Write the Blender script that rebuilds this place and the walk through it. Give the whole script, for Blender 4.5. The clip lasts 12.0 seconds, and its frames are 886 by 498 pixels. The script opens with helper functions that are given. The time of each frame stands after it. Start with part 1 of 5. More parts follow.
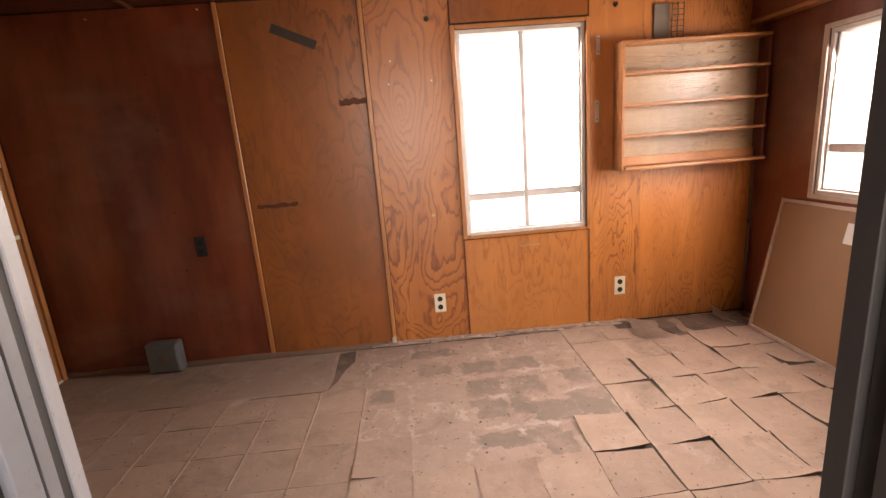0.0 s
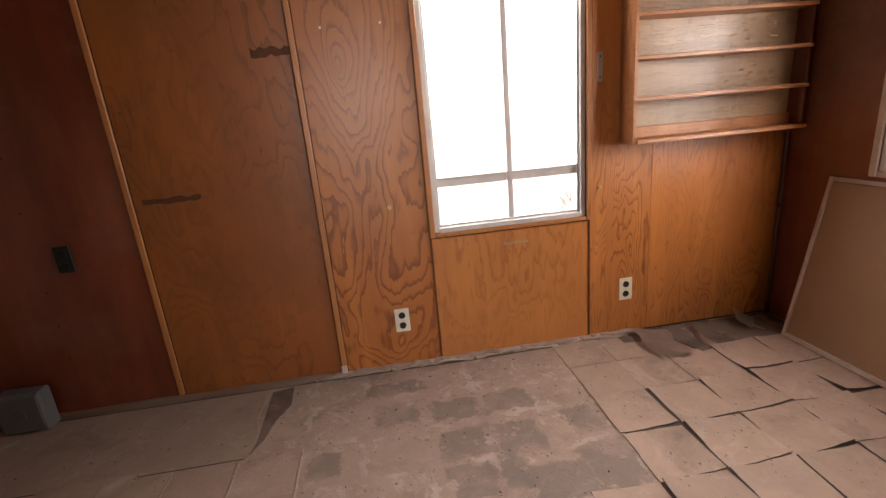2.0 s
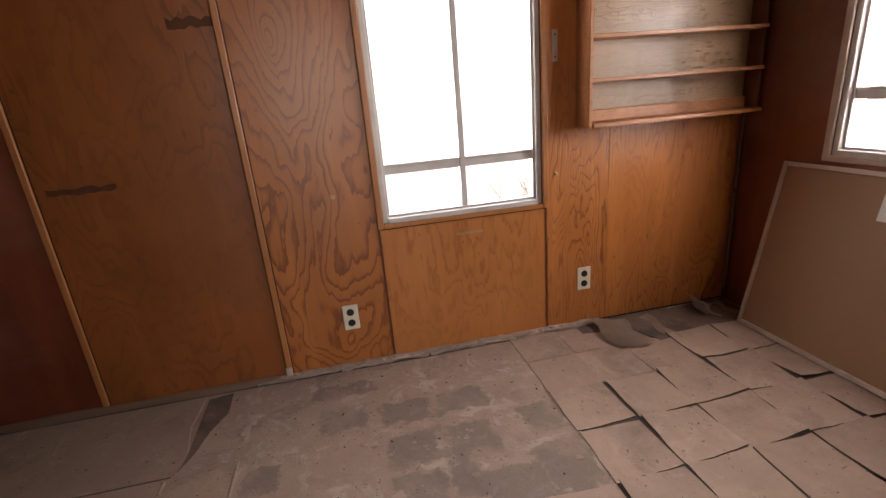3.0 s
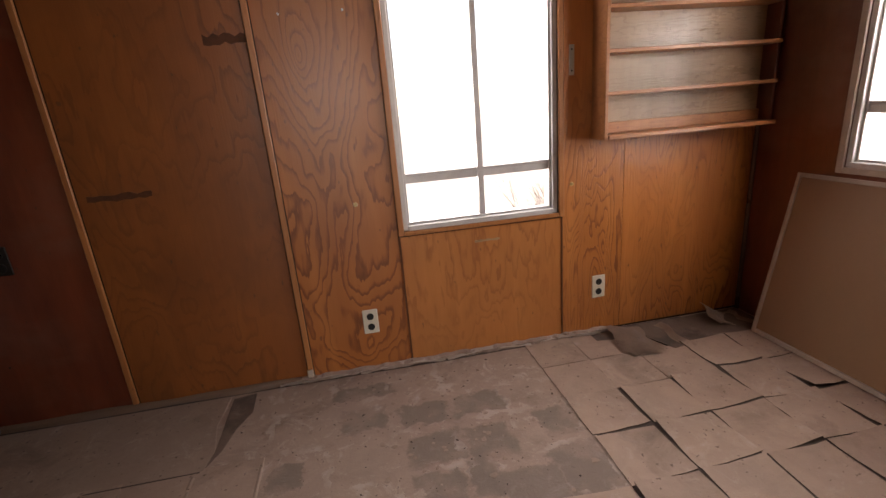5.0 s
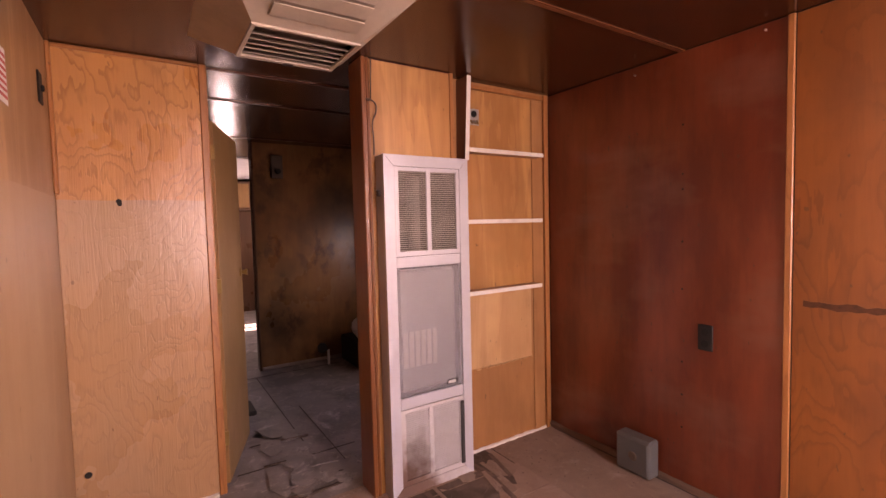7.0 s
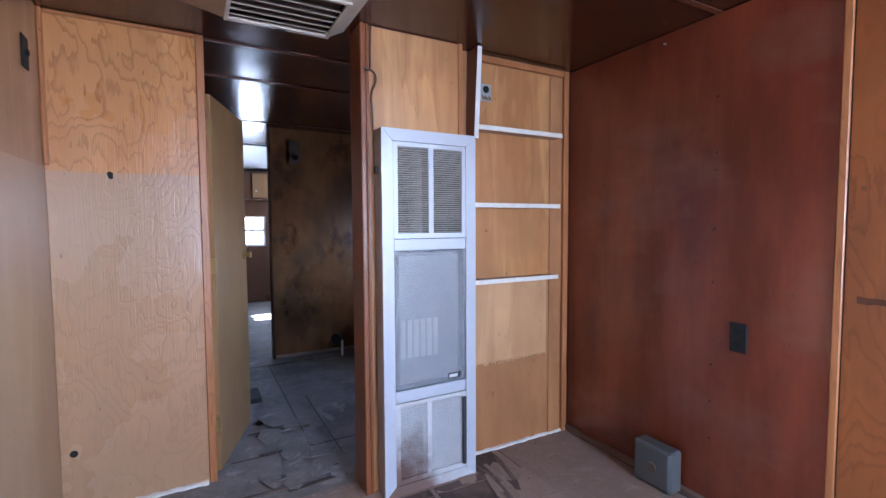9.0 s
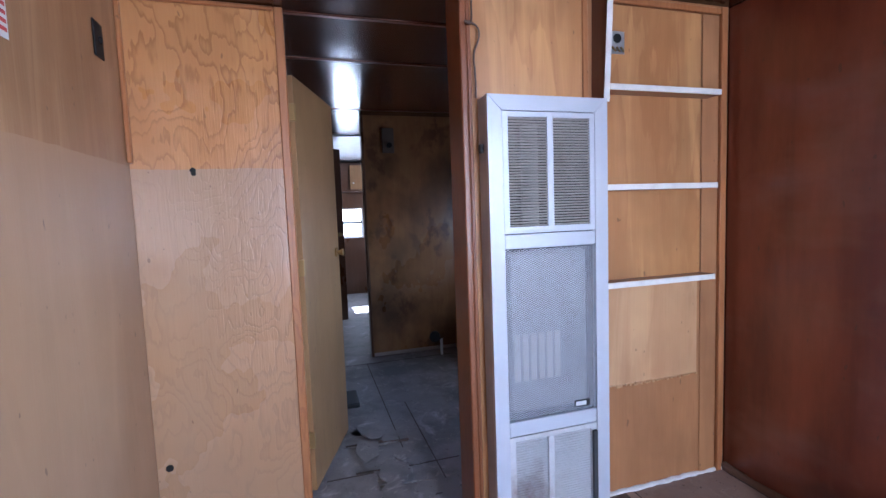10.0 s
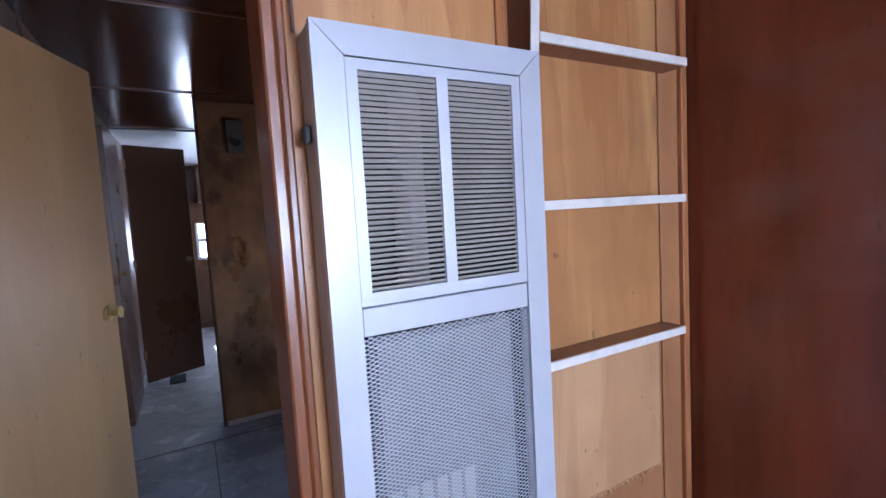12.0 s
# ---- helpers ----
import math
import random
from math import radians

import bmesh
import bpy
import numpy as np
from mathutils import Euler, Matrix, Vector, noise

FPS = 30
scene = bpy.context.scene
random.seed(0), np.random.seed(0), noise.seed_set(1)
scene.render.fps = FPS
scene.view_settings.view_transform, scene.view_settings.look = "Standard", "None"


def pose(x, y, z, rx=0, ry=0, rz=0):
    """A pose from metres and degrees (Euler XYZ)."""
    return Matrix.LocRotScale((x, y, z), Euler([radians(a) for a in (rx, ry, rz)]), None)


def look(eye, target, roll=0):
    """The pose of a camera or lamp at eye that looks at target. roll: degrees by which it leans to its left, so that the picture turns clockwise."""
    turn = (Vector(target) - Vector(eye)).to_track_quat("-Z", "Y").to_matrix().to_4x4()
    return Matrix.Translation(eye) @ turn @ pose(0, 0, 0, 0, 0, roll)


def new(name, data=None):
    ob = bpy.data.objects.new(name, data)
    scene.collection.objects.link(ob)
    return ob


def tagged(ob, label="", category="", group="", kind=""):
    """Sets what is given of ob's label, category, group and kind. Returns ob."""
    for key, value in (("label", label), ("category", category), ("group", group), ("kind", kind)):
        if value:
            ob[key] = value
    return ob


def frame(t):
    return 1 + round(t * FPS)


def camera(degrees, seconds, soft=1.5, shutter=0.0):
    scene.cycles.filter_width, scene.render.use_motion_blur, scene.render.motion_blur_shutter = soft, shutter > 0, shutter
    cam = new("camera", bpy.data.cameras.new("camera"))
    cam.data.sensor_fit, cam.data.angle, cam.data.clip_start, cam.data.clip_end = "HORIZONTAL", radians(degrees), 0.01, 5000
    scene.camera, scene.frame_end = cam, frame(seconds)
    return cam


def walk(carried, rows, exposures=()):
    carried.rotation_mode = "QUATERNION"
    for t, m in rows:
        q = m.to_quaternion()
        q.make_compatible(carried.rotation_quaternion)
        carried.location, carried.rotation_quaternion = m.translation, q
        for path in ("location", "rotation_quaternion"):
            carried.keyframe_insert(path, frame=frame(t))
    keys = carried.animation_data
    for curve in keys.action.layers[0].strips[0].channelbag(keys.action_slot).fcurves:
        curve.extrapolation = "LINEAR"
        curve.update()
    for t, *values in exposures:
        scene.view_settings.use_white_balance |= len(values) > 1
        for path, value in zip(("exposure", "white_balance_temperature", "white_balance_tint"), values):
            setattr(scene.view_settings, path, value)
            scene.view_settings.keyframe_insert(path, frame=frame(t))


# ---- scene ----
cam = camera(88.3, 12.0)
EXPOSE = [(0, 3.2, 8700, 27), (1.0, 2.6, 8200, 24), (1.5, 2.68, 8200, 24), (2.5, 2.32, 7600, 22), (5.0, 2.02, 7700, 22), (5.6, 2.1, 8300, 25), (6.5, 2.6, 12800, 62), (7.2, 4.25, 7800, 54), (8.8, 4.2, 4950, 13), (9.5, 4.22, 4900, 15), (12, 4.25, 4900, 16)]
PATH = [
    (0, (0.871, 0.701, 1.224), (0.972, 2.646, 0.77), -4.5),
    (0.5, (0.882, 0.935, 1.186), (0.961, 2.884, 0.741), -4.6),
    (1, (0.891, 1.158, 1.186), (0.942, 3.107, 0.738), -4.6),
    (1.5, (0.898, 1.278, 1.191), (0.988, 3.219, 0.715), -4.8),
    (2, (0.945, 1.356, 1.176), (1.179, 3.264, 0.622), -5.1),
    (2.5, (1.013, 1.488, 1.143), (1.34, 3.371, 0.553), -5.0),
    (3, (1.044, 1.467, 1.146), (1.405, 3.336, 0.532), -4.9),
    (5, (0.997, 1.418, 1.163), (1.32, 3.305, 0.585), -4.7),
    (5.5, (0.941, 1.384, 1.165), (0.912, 3.332, 0.713), -4.8),
    (6, (0.886, 1.474, 1.194), (0.201, 3.335, 0.931), -4.2),
    (6.5, (0.755, 1.433, 1.236), (-0.548, 2.941, 1.076), -3.1),
    (7, (0.658, 1.334, 1.274), (-1.02, 2.417, 1.165), -1.4),
    (7.2, (0.644, 1.311, 1.29), (-1.084, 2.314, 1.186), -1.0),
    (8.8, (0.686, 1.522, 1.184), (-1.06, 2.492, 1.082), -0.2),
    (9, (0.599, 1.536, 1.194), (-1.155, 2.491, 1.082), -0.3),
    (9.5, (0.357, 1.565, 1.207), (-1.471, 2.364, 1.074), -1.3),
    (10, (0.221, 1.632, 1.213), (-1.688, 2.205, 1.051), -2.1),
    (10.5, (0.067, 1.832, 1.235), (-1.86, 2.343, 1.069), -2.2),
    (11, (-0.095, 1.891, 1.235), (-2.024, 2.394, 1.071), -2.5),
    (11.5, (-0.34, 1.895, 1.274), (-2.25, 2.469, 1.117), -2.8),
    (12, (-0.46, 2.033, 1.282), (-2.205, 2.996, 1.119), -3.3),
]
walk(cam, [(t, look(eye, target, roll)) for t, eye, target, roll in PATH], EXPOSE)

# ---- light ----
world = bpy.data.worlds.new("sky")
scene.world = world
world.use_nodes = True
_bg = world.node_tree.nodes["Background"]
_sky = world.node_tree.nodes.new("ShaderNodeTexSky")
_sky.sky_type = "NISHITA"
_sky.sun_disc = False
_sky.sun_elevation = radians(40)
_sky.sun_rotation = radians(270)
_sky.air_density, _sky.dust_density = 1.0, 0.4
world.node_tree.links.new(_sky.outputs[0], _bg.inputs[0])
_bg.inputs[1].default_value = 0.15
_sun = new("sun", bpy.data.lights.new("sun", "SUN"))
_sun.data.energy, _sun.data.angle, _sun.data.color = 3.0, radians(0.6), (1.0, 0.95, 0.88)
_sun.matrix_world = look((-8, -0.2, 6.7), (0, 0, 0))


def window_light(name, eye, target, w, h, power):
    ob = new(name, bpy.data.lights.new(name, "AREA"))
    ob.data.shape, ob.data.size, ob.data.size_y, ob.data.energy = "RECTANGLE", w, h, power
    ob.data.color = (0.93, 0.97, 1.0)
    ob.matrix_world = look(eye, target)
    return ob


# daylight standing in the openings
window_light("daylight_north", (1.54, 3.56, 1.24), (1.54, 2.0, 0.75), 0.7, 1.1, 5.8)
window_light("daylight_east", (3.09, 2.58, 1.2), (1.5, 2.5, 0.6), 0.72, 0.76, 8.0)
window_light("daylight_entry", (0.89, -1.25, 1.55), (0.89, 2.2, 0.2), 1.9, 1.3, 10)
window_light("daylight_far_room", (-5.9, 3.52, 1.35), (-5.9, 2.0, 0.7), 0.8, 0.8, 2.0)
window_light("daylight_far_end", (-7.02, 2.28, 1.1), (-5.0, 2.28, 1.0), 0.4, 0.45, 1.0)


# added fill lamp behind an invented opening, brightens the stained wall
window_light("fill_side_room", (-2.55, 3.52, 1.0), (-3.1, 2.0, 0.5), 0.6, 0.45, 0.28)


# ---- materials ----
def rgb(c):
    return (*c, 1.0)


class Mat:
    """A node material with short calls."""

    def __init__(self, name, rough=0.5, metal=0.0):
        self.m = bpy.data.materials.new(name)
        self.m.use_nodes = True
        self.t = self.m.node_tree
        self.b = self.t.nodes["Principled BSDF"]
        self.b.inputs["Roughness"].default_value = rough
        self.b.inputs["Metallic"].default_value = metal
        self.co = self.t.nodes.new("ShaderNodeTexCoord").outputs["Object"]

    def node(self, kind, **sets):
        n = self.t.nodes.new(kind)
        for k, v in sets.items():
            setattr(n, k, v)
        return n

    def link(self, a, b):
        self.t.links.new(a, b)

    def put(self, socket, v):
        if isinstance(v, bpy.types.NodeSocket):
            self.link(v, socket)
        else:
            socket.default_value = v

    def math(self, op, a, b=0.0):
        n = self.node("ShaderNodeMath", operation=op)
        self.put(n.inputs[0], a)
        self.put(n.inputs[1], b)
        return n.outputs[0]

    def mapped(self, scale, shift=(0, 0, 0), random_shift=0.0, turn=(0, 0, 0)):
        v = self.co
        if random_shift:
            info = self.node("ShaderNodeObjectInfo")
            add = self.node("ShaderNodeVectorMath", operation="ADD")
            self.link(v, add.inputs[0])
            self.link(self.math("MULTIPLY", info.outputs["Random"], random_shift), add.inputs[1])
            v = add.outputs[0]
        n = self.node("ShaderNodeMapping")
        n.inputs["Scale"].default_value = scale
        n.inputs["Location"].default_value = shift
        n.inputs["Rotation"].default_value = turn
        self.link(v, n.inputs["Vector"])
        return n.outputs[0]

    def noise(self, v, scale=1.0, detail=3.0, rough=0.55, distort=0.0):
        n = self.node("ShaderNodeTexNoise")
        self.link(v, n.inputs["Vector"])
        n.inputs["Scale"].default_value = scale
        n.inputs["Detail"].default_value = detail
        n.inputs["Roughness"].default_value = rough
        n.inputs["Distortion"].default_value = distort
        return n.outputs["Fac"]

    def ramp(self, fac, stops):
        n = self.node("ShaderNodeValToRGB")
        els = n.color_ramp.elements
        while len(els) < len(stops):
            els.new(0.5)
        for e, (p, c) in zip(els, stops):
            e.position = p
            e.color = rgb(c) if isinstance(c, tuple) else (c, c, c, 1)
        self.link(fac, n.inputs[0])
        return n.outputs[0]

    def mix(self, fac, a, b, mode="MIX"):
        n = self.node("ShaderNodeMix", data_type="RGBA", blend_type=mode)
        self.put(n.inputs[0], fac)
        for s, v in ((n.inputs[6], a), (n.inputs[7], b)):
            self.put(s, rgb(v) if isinstance(v, tuple) else v)
        return n.outputs[2]

    def bump(self, height, strength=0.2, dist=0.005):
        n = self.node("ShaderNodeBump")
        n.inputs["Strength"].default_value = strength
        n.inputs["Distance"].default_value = dist
        self.link(height, n.inputs["Height"])
        self.link(n.outputs[0], self.b.inputs["Normal"])

    def base(self, v):
        self.put(self.b.inputs["Base Color"], rgb(v) if isinstance(v, tuple) else v)
        return self


def plywood(name, light, dark, contrast=0.6, rings=26.0, rough=0.38, knot=None, hazy_sheen=0.0, spread=(4.4, 4.4, 0.62), worn=None, coat=0.12, patch=0.25, mottled=0.0, streaky=0.4, fibres=(150, 150, 5), faint=0.25, relief=0.15, jagged=1.5, wavy=0.0):
    """Rotary-cut veneer: contour lines of a slow field, fine fibre, blotches. knot: middle of an oval figure. worn: a height below which the varnish has faded."""
    m = Mat(name, rough)
    field = m.noise(m.mapped(spread, random_shift=7.3), 1.0, 2.5, 0.5, 0.4)
    f = m.math("MULTIPLY", field, rings)
    if knot:
        kx, kz, ax, az = knot
        d = m.node("ShaderNodeVectorMath", operation="LENGTH")
        m.link(m.mapped((1 / ax, 0.0, 1 / az), (-kx / ax, 0, -kz / az)), d.inputs[0])
        bell = m.math("POWER", 2.718, m.math("MULTIPLY", d.outputs["Value"], -0.75))
        f = m.math("ADD", f, m.math("MULTIPLY", bell, 9.0))
    jag = m.noise(m.mapped((22, 22, 4)), 1.0, 3.0)
    f = m.math("ADD", f, m.math("MULTIPLY", jag, jagged))
    band = m.math("FRACT", f)
    line = m.ramp(band, [(0.0, 0.0), (0.62, 0.10), (0.90, 1.0), (0.96, 0.85), (1.0, 0.0)])
    fade = m.ramp(m.noise(m.mapped((1.1, 1.1, 0.9), (4, 2, 7), 3.1), 1.0, 2.0), [(0.36, faint), (0.62, 1.0)])
    line = m.math("MULTIPLY", line, m.math("MULTIPLY", fade, contrast))
    fibre = m.noise(m.mapped(fibres), 1.0, 3.0)
    col = m.mix(line, light, dark)
    col = m.mix(m.math("MULTIPLY", fibre, 0.35), col, tuple(c * 0.6 for c in light))
    blotch = m.noise(m.mapped((2.2, 2.2, 1.7), (9, 1, 3), 2.0), 1.0, 4.0, 0.6)
    col = m.mix(m.ramp(blotch, [(0.42, 0.0), (0.7, patch)]), col, tuple(c * 0.35 for c in light))
    tone = m.noise(m.mapped((7, 7, 0.8), (3, 4, 8), 4.0), 1.0, 4.0, 0.6, 0.7)
    col = m.mix(m.ramp(tone, [(0.40, 0.0), (0.72, streaky)]), col, tuple(c * k for c, k in zip(light, (0.62, 0.52, 0.44))))
    col = m.mix(m.ramp(tone, [(0.25, streaky * 0.8), (0.45, 0.0)]), col, tuple(min(c * k, 0.7) for c, k in zip(light, (1.25, 1.35, 1.45))))
    if hazy_sheen:
        # hazy sheen on the varnish, put into the colour as paler blotches
        haze = m.noise(m.mapped((3.2, 3.2, 1.0), (5, 5, 2)), 1.0, 5.0, 0.6)
        col = m.mix(m.ramp(haze, [(0.42, 0.0), (0.72, hazy_sheen)]), col, (0.27, 0.066, 0.027))
        haze_blotch = m.noise(m.mapped((1.7, 1.7, 3.2), (3, 9, 4)), 1.0, 4.0, 0.6)
        col = m.mix(m.ramp(haze_blotch, [(0.50, 0.0), (0.66, 0.5)]), col, (0.19, 0.085, 0.055))
        streak = m.noise(m.mapped((18, 18, 0.9), (1, 5, 2)), 1.0, 3.0, 0.6)
        col = m.mix(m.ramp(streak, [(0.5, 0.0), (0.72, 0.22)]), col, (0.055, 0.012, 0.006))
    if mottled:
        dirt = m.noise(m.mapped((7, 7, 5), (2, 8, 1)), 1.0, 4.0, 0.55)
        zone = m.ramp(m.noise(m.mapped((2.4, 2.4, 1.6), (5, 1, 4)), 1.0, 2.0), [(0.40, 0.0), (0.60, 1.0)])
        col = m.mix(m.math("MULTIPLY", zone, m.ramp(dirt, [(0.54, 0.0), (0.63, mottled)])), col, (0.085, 0.028, 0.014))
        smoke = m.noise(m.mapped((1.6, 1.6, 1.3), (8, 3, 6)), 1.0, 4.0, 0.6)
        col = m.mix(m.ramp(smoke, [(0.42, 0.0), (0.66, 0.8)]), col, (0.035, 0.018, 0.010))
    if worn:
        sep = m.node("ShaderNodeSeparateXYZ")
        m.link(m.co, sep.inputs[0])
        edge = m.math("ADD", sep.outputs["Z"], m.math("MULTIPLY", m.noise(m.mapped((6, 6, 6))), 0.02))
        below = m.math("LESS_THAN", edge, worn)
        vary = m.ramp(m.noise(m.mapped((3, 3, 1.2), (1, 2, 3)), 1.0, 3.0), [(0.3, 0.64), (0.7, 0.9)])
        col = m.mix(m.math("MULTIPLY", below, vary), col, (0.38, 0.235, 0.135))
    specks = m.noise(m.mapped((40, 40, 22)), 1.0, 1.0)
    col = m.mix(m.ramp(specks, [(0.745, 0.0), (0.775, 0.5)]), col, (0.06, 0.03, 0.02))
    m.base(col)
    m.b.inputs["Coat Weight"].default_value = coat
    m.b.inputs["Coat Roughness"].default_value = 0.22
    m.put(m.b.inputs["Roughness"], m.math("ADD", m.math("MULTIPLY", blotch, 0.25), rough - 0.12))
    height = m.math("ADD", m.math("MULTIPLY", line, -0.7), fibre)
    if wavy:
        swell = m.noise(m.mapped((9, 9, 4.5), (2, 7, 5)), 1.0, 2.0)
        height = m.math("ADD", height, m.math("MULTIPLY", swell, wavy))
    m.bump(height, relief, 0.003)
    return m.m


def paint(name, colour, rough=0.45, metal=0.0, dirt=0.25, dirt_colour=(0.12, 0.09, 0.07), scale=9.0, rust=0.0, bumpy=0.05):
    m = Mat(name, rough, metal)
    n = m.noise(m.mapped((scale,) * 3, random_shift=5.0), 1.0, 5.0, 0.62)
    col = m.mix(m.ramp(n, [(0.45, 0.0), (0.75, dirt)]), colour, dirt_colour)
    fine = m.noise(m.mapped((160,) * 3), 1.0, 2.0)
    col = m.mix(m.ramp(fine, [(0.62, 0.0), (0.75, dirt * 0.8)]), col, dirt_colour)
    if rust:
        r = m.noise(m.mapped((7, 7, 7), (3, 1, 2)), 1.0, 6.0, 0.7)
        sep = m.node("ShaderNodeSeparateXYZ")
        m.link(m.co, sep.inputs[0])
        east = m.math("MULTIPLY", m.math("MAXIMUM", m.math("SUBTRACT", sep.outputs["Y"], 2.40), 0.0), 3.0)
        low = m.math("SUBTRACT", m.math("SUBTRACT", r, m.math("MULTIPLY", sep.outputs["Z"], 1.3)), east)
        col = m.mix(m.ramp(low, [(0.10, 0.0), (0.42, rust)]), col, (0.14, 0.065, 0.04))
    m.base(col)
    m.bump(fine, bumpy, 0.002)
    return m.m


def floor_material(name, base, grey, grey_amount, tint_random=0.0, white=0.3, cells=()):
    """Dusty flooring: dust, grey adhesive or worn spots, pale scuffs, specks of dirt."""
    m = Mat(name, 0.85)
    shift = 9.0 if tint_random else 0.0
    big = m.noise(m.mapped((2.6, 2.6, 2.6), random_shift=shift), 1.0, 5.0, 0.6)
    mid = m.noise(m.mapped((9, 9, 9), (2, 5, 1), shift), 1.0, 5.0, 0.65, 0.6)
    col = m.mix(m.ramp(mid, [(0.35, 0.0), (0.7, 0.5)]), base, tuple(c * 0.68 for c in base))
    col = m.mix(m.ramp(big, [(0.5, 0.0), (0.6, grey_amount)]), col, grey)
    pale = m.noise(m.mapped((4.5, 4.5, 4.5), (7, 3, 2), shift), 1.0, 7.0, 0.7, 1.0)
    col = m.mix(m.ramp(pale, [(0.58, 0.0), (0.7, white)]), col, (0.55, 0.48, 0.44))
    spots = m.noise(m.mapped((55, 55, 55), (1, 1, 1), shift), 1.0, 2.0)
    col = m.mix(m.ramp(spots, [(0.68, 0.0), (0.73, 0.75)]), col, (0.07, 0.045, 0.035))
    smudge = m.noise(m.mapped((3.4, 3.4, 3.4), (11, 2, 6), shift), 1.0, 6.0, 0.68, 0.5)
    col = m.mix(m.ramp(smudge, [(0.54, 0.0), (0.74, 0.6)]), col, (0.10, 0.072, 0.055))
    scuff = m.noise(m.mapped((13, 13, 13), (6, 4, 9), shift), 1.0, 7.0, 0.75, 1.2)
    col = m.mix(m.ramp(scuff, [(0.56, 0.0), (0.68, white * 0.8)]), col, (0.52, 0.43, 0.37))
    if cells:
        # grey squares where old tiles came away, their outlines eaten by noise
        warp = m.node("ShaderNodeCombineXYZ")
        m.link(m.math("MULTIPLY", m.math("SUBTRACT", m.noise(m.mapped((13, 13, 13), (3, 3, 3)), 1.0, 5.0, 0.62), 0.5), 0.13), warp.inputs[0])
        m.link(m.math("MULTIPLY", m.math("SUBTRACT", m.noise(m.mapped((11, 11, 11), (8, 1, 3)), 1.0, 5.0, 0.62), 0.5), 0.13), warp.inputs[1])
        cv = m.node("ShaderNodeVectorMath", operation="ADD")
        m.link(m.co, cv.inputs[0])
        m.link(warp.outputs[0], cv.inputs[1])
        se = m.node("ShaderNodeSeparateXYZ")
        m.link(cv.outputs[0], se.inputs[0])
        bare = None
        for px, py, hx, hy in cells:
            dx = m.math("DIVIDE", m.math("ABSOLUTE", m.math("SUBTRACT", se.outputs[0], px)), hx)
            dy = m.math("DIVIDE", m.math("ABSOLUTE", m.math("SUBTRACT", se.outputs[1], py)), hy)
            one = m.math("MAXIMUM", dx, dy)
            bare = one if bare is None else m.math("MINIMUM", bare, one)
        full = m.ramp(m.noise(m.mapped((5, 5, 5), (5, 9, 2)), 1.0, 5.0, 0.65), [(0.36, 0.35), (0.52, 1.0)])
        inside = m.ramp(bare, [(0.84, 0.72), (1.0, 0.0)])
        col = m.mix(m.math("MULTIPLY", inside, full), col, grey)
        # pale glue left along the old joints
        gl = m.node("ShaderNodeVectorMath", operation="FRACTION")
        gv = m.node("ShaderNodeVectorMath", operation="MULTIPLY_ADD")
        m.link(cv.outputs[0], gv.inputs[0])
        gv.inputs[1].default_value = (1 / 0.2355, 1 / 0.2355, 0)
        gv.inputs[2].default_value = (-0.53 / 0.2355 + 20.06, -2.21 / 0.2355 + 20.06, 0)
        m.link(gv.outputs[0], gl.inputs[0])
        sg = m.node("ShaderNodeSeparateXYZ")
        m.link(gl.outputs[0], sg.inputs[0])
        joint = m.math("MAXIMUM", m.math("LESS_THAN", sg.outputs[0], 0.10), m.math("LESS_THAN", sg.outputs[1], 0.12))
        broken = m.ramp(m.noise(m.mapped((6, 6, 6), (1, 6, 3)), 1.0, 4.0), [(0.5, 0.0), (0.62, 0.4)])
        col = m.mix(m.math("MULTIPLY", joint, broken), col, (0.50, 0.42, 0.36))
    if tint_random:
        info = m.node("ShaderNodeObjectInfo")
        col = m.mix(m.math("MULTIPLY", info.outputs["Random"], tint_random), col, (0.19, 0.12, 0.09))
    m.base(col)
    grain = m.noise(m.mapped((130, 130, 130)), 1.0, 3.0)
    m.bump(m.math("ADD", m.math("MULTIPLY", grain, 0.35), m.math("ADD", mid, scuff)), 0.5 if cells else 0.35, 0.006)
    return m.m


ORANGE = plywood("varnished_plywood", (0.265, 0.080, 0.018), (0.085, 0.018, 0.005), 0.85, 19, spread=(2.4, 2.4, 1.3), faint=0.12, jagged=2.0, streaky=0.35, patch=0.5, wavy=0.8)
ORANGE_FIGURED = plywood("figured_plywood", (0.41, 0.135, 0.033), (0.095, 0.020, 0.005), 0.9, 18, knot=(0.83, 1.41, 0.062, 0.19), spread=(2.4, 2.4, 1.2), faint=0.5, jagged=1.8, wavy=0.8, patch=0.2)
ORANGE_PALE = plywood("light_varnished_plywood", (0.47, 0.172, 0.046), (0.20, 0.055, 0.014), 0.6, 14, spread=(2.6, 2.6, 1.4), faint=0.1, jagged=3.0, streaky=0.3, patch=0.15, wavy=0.8)
ORANGE_GRAIN = plywood("strong_grain_plywood", (0.46, 0.160, 0.040), (0.11, 0.026, 0.008), 0.95, 22, spread=(5.5, 5.5, 1.0), relief=0.4, coat=0.25, faint=0.12, jagged=2.0, wavy=0.8)
RED_BROWN = plywood("red_brown_plywood", (0.135, 0.021, 0.006), (0.07, 0.010, 0.0035), 0.3, 8, rough=0.36, patch=0.45, hazy_sheen=0.7, coat=0.7, spread=(3, 3, 1.2), wavy=1.0)
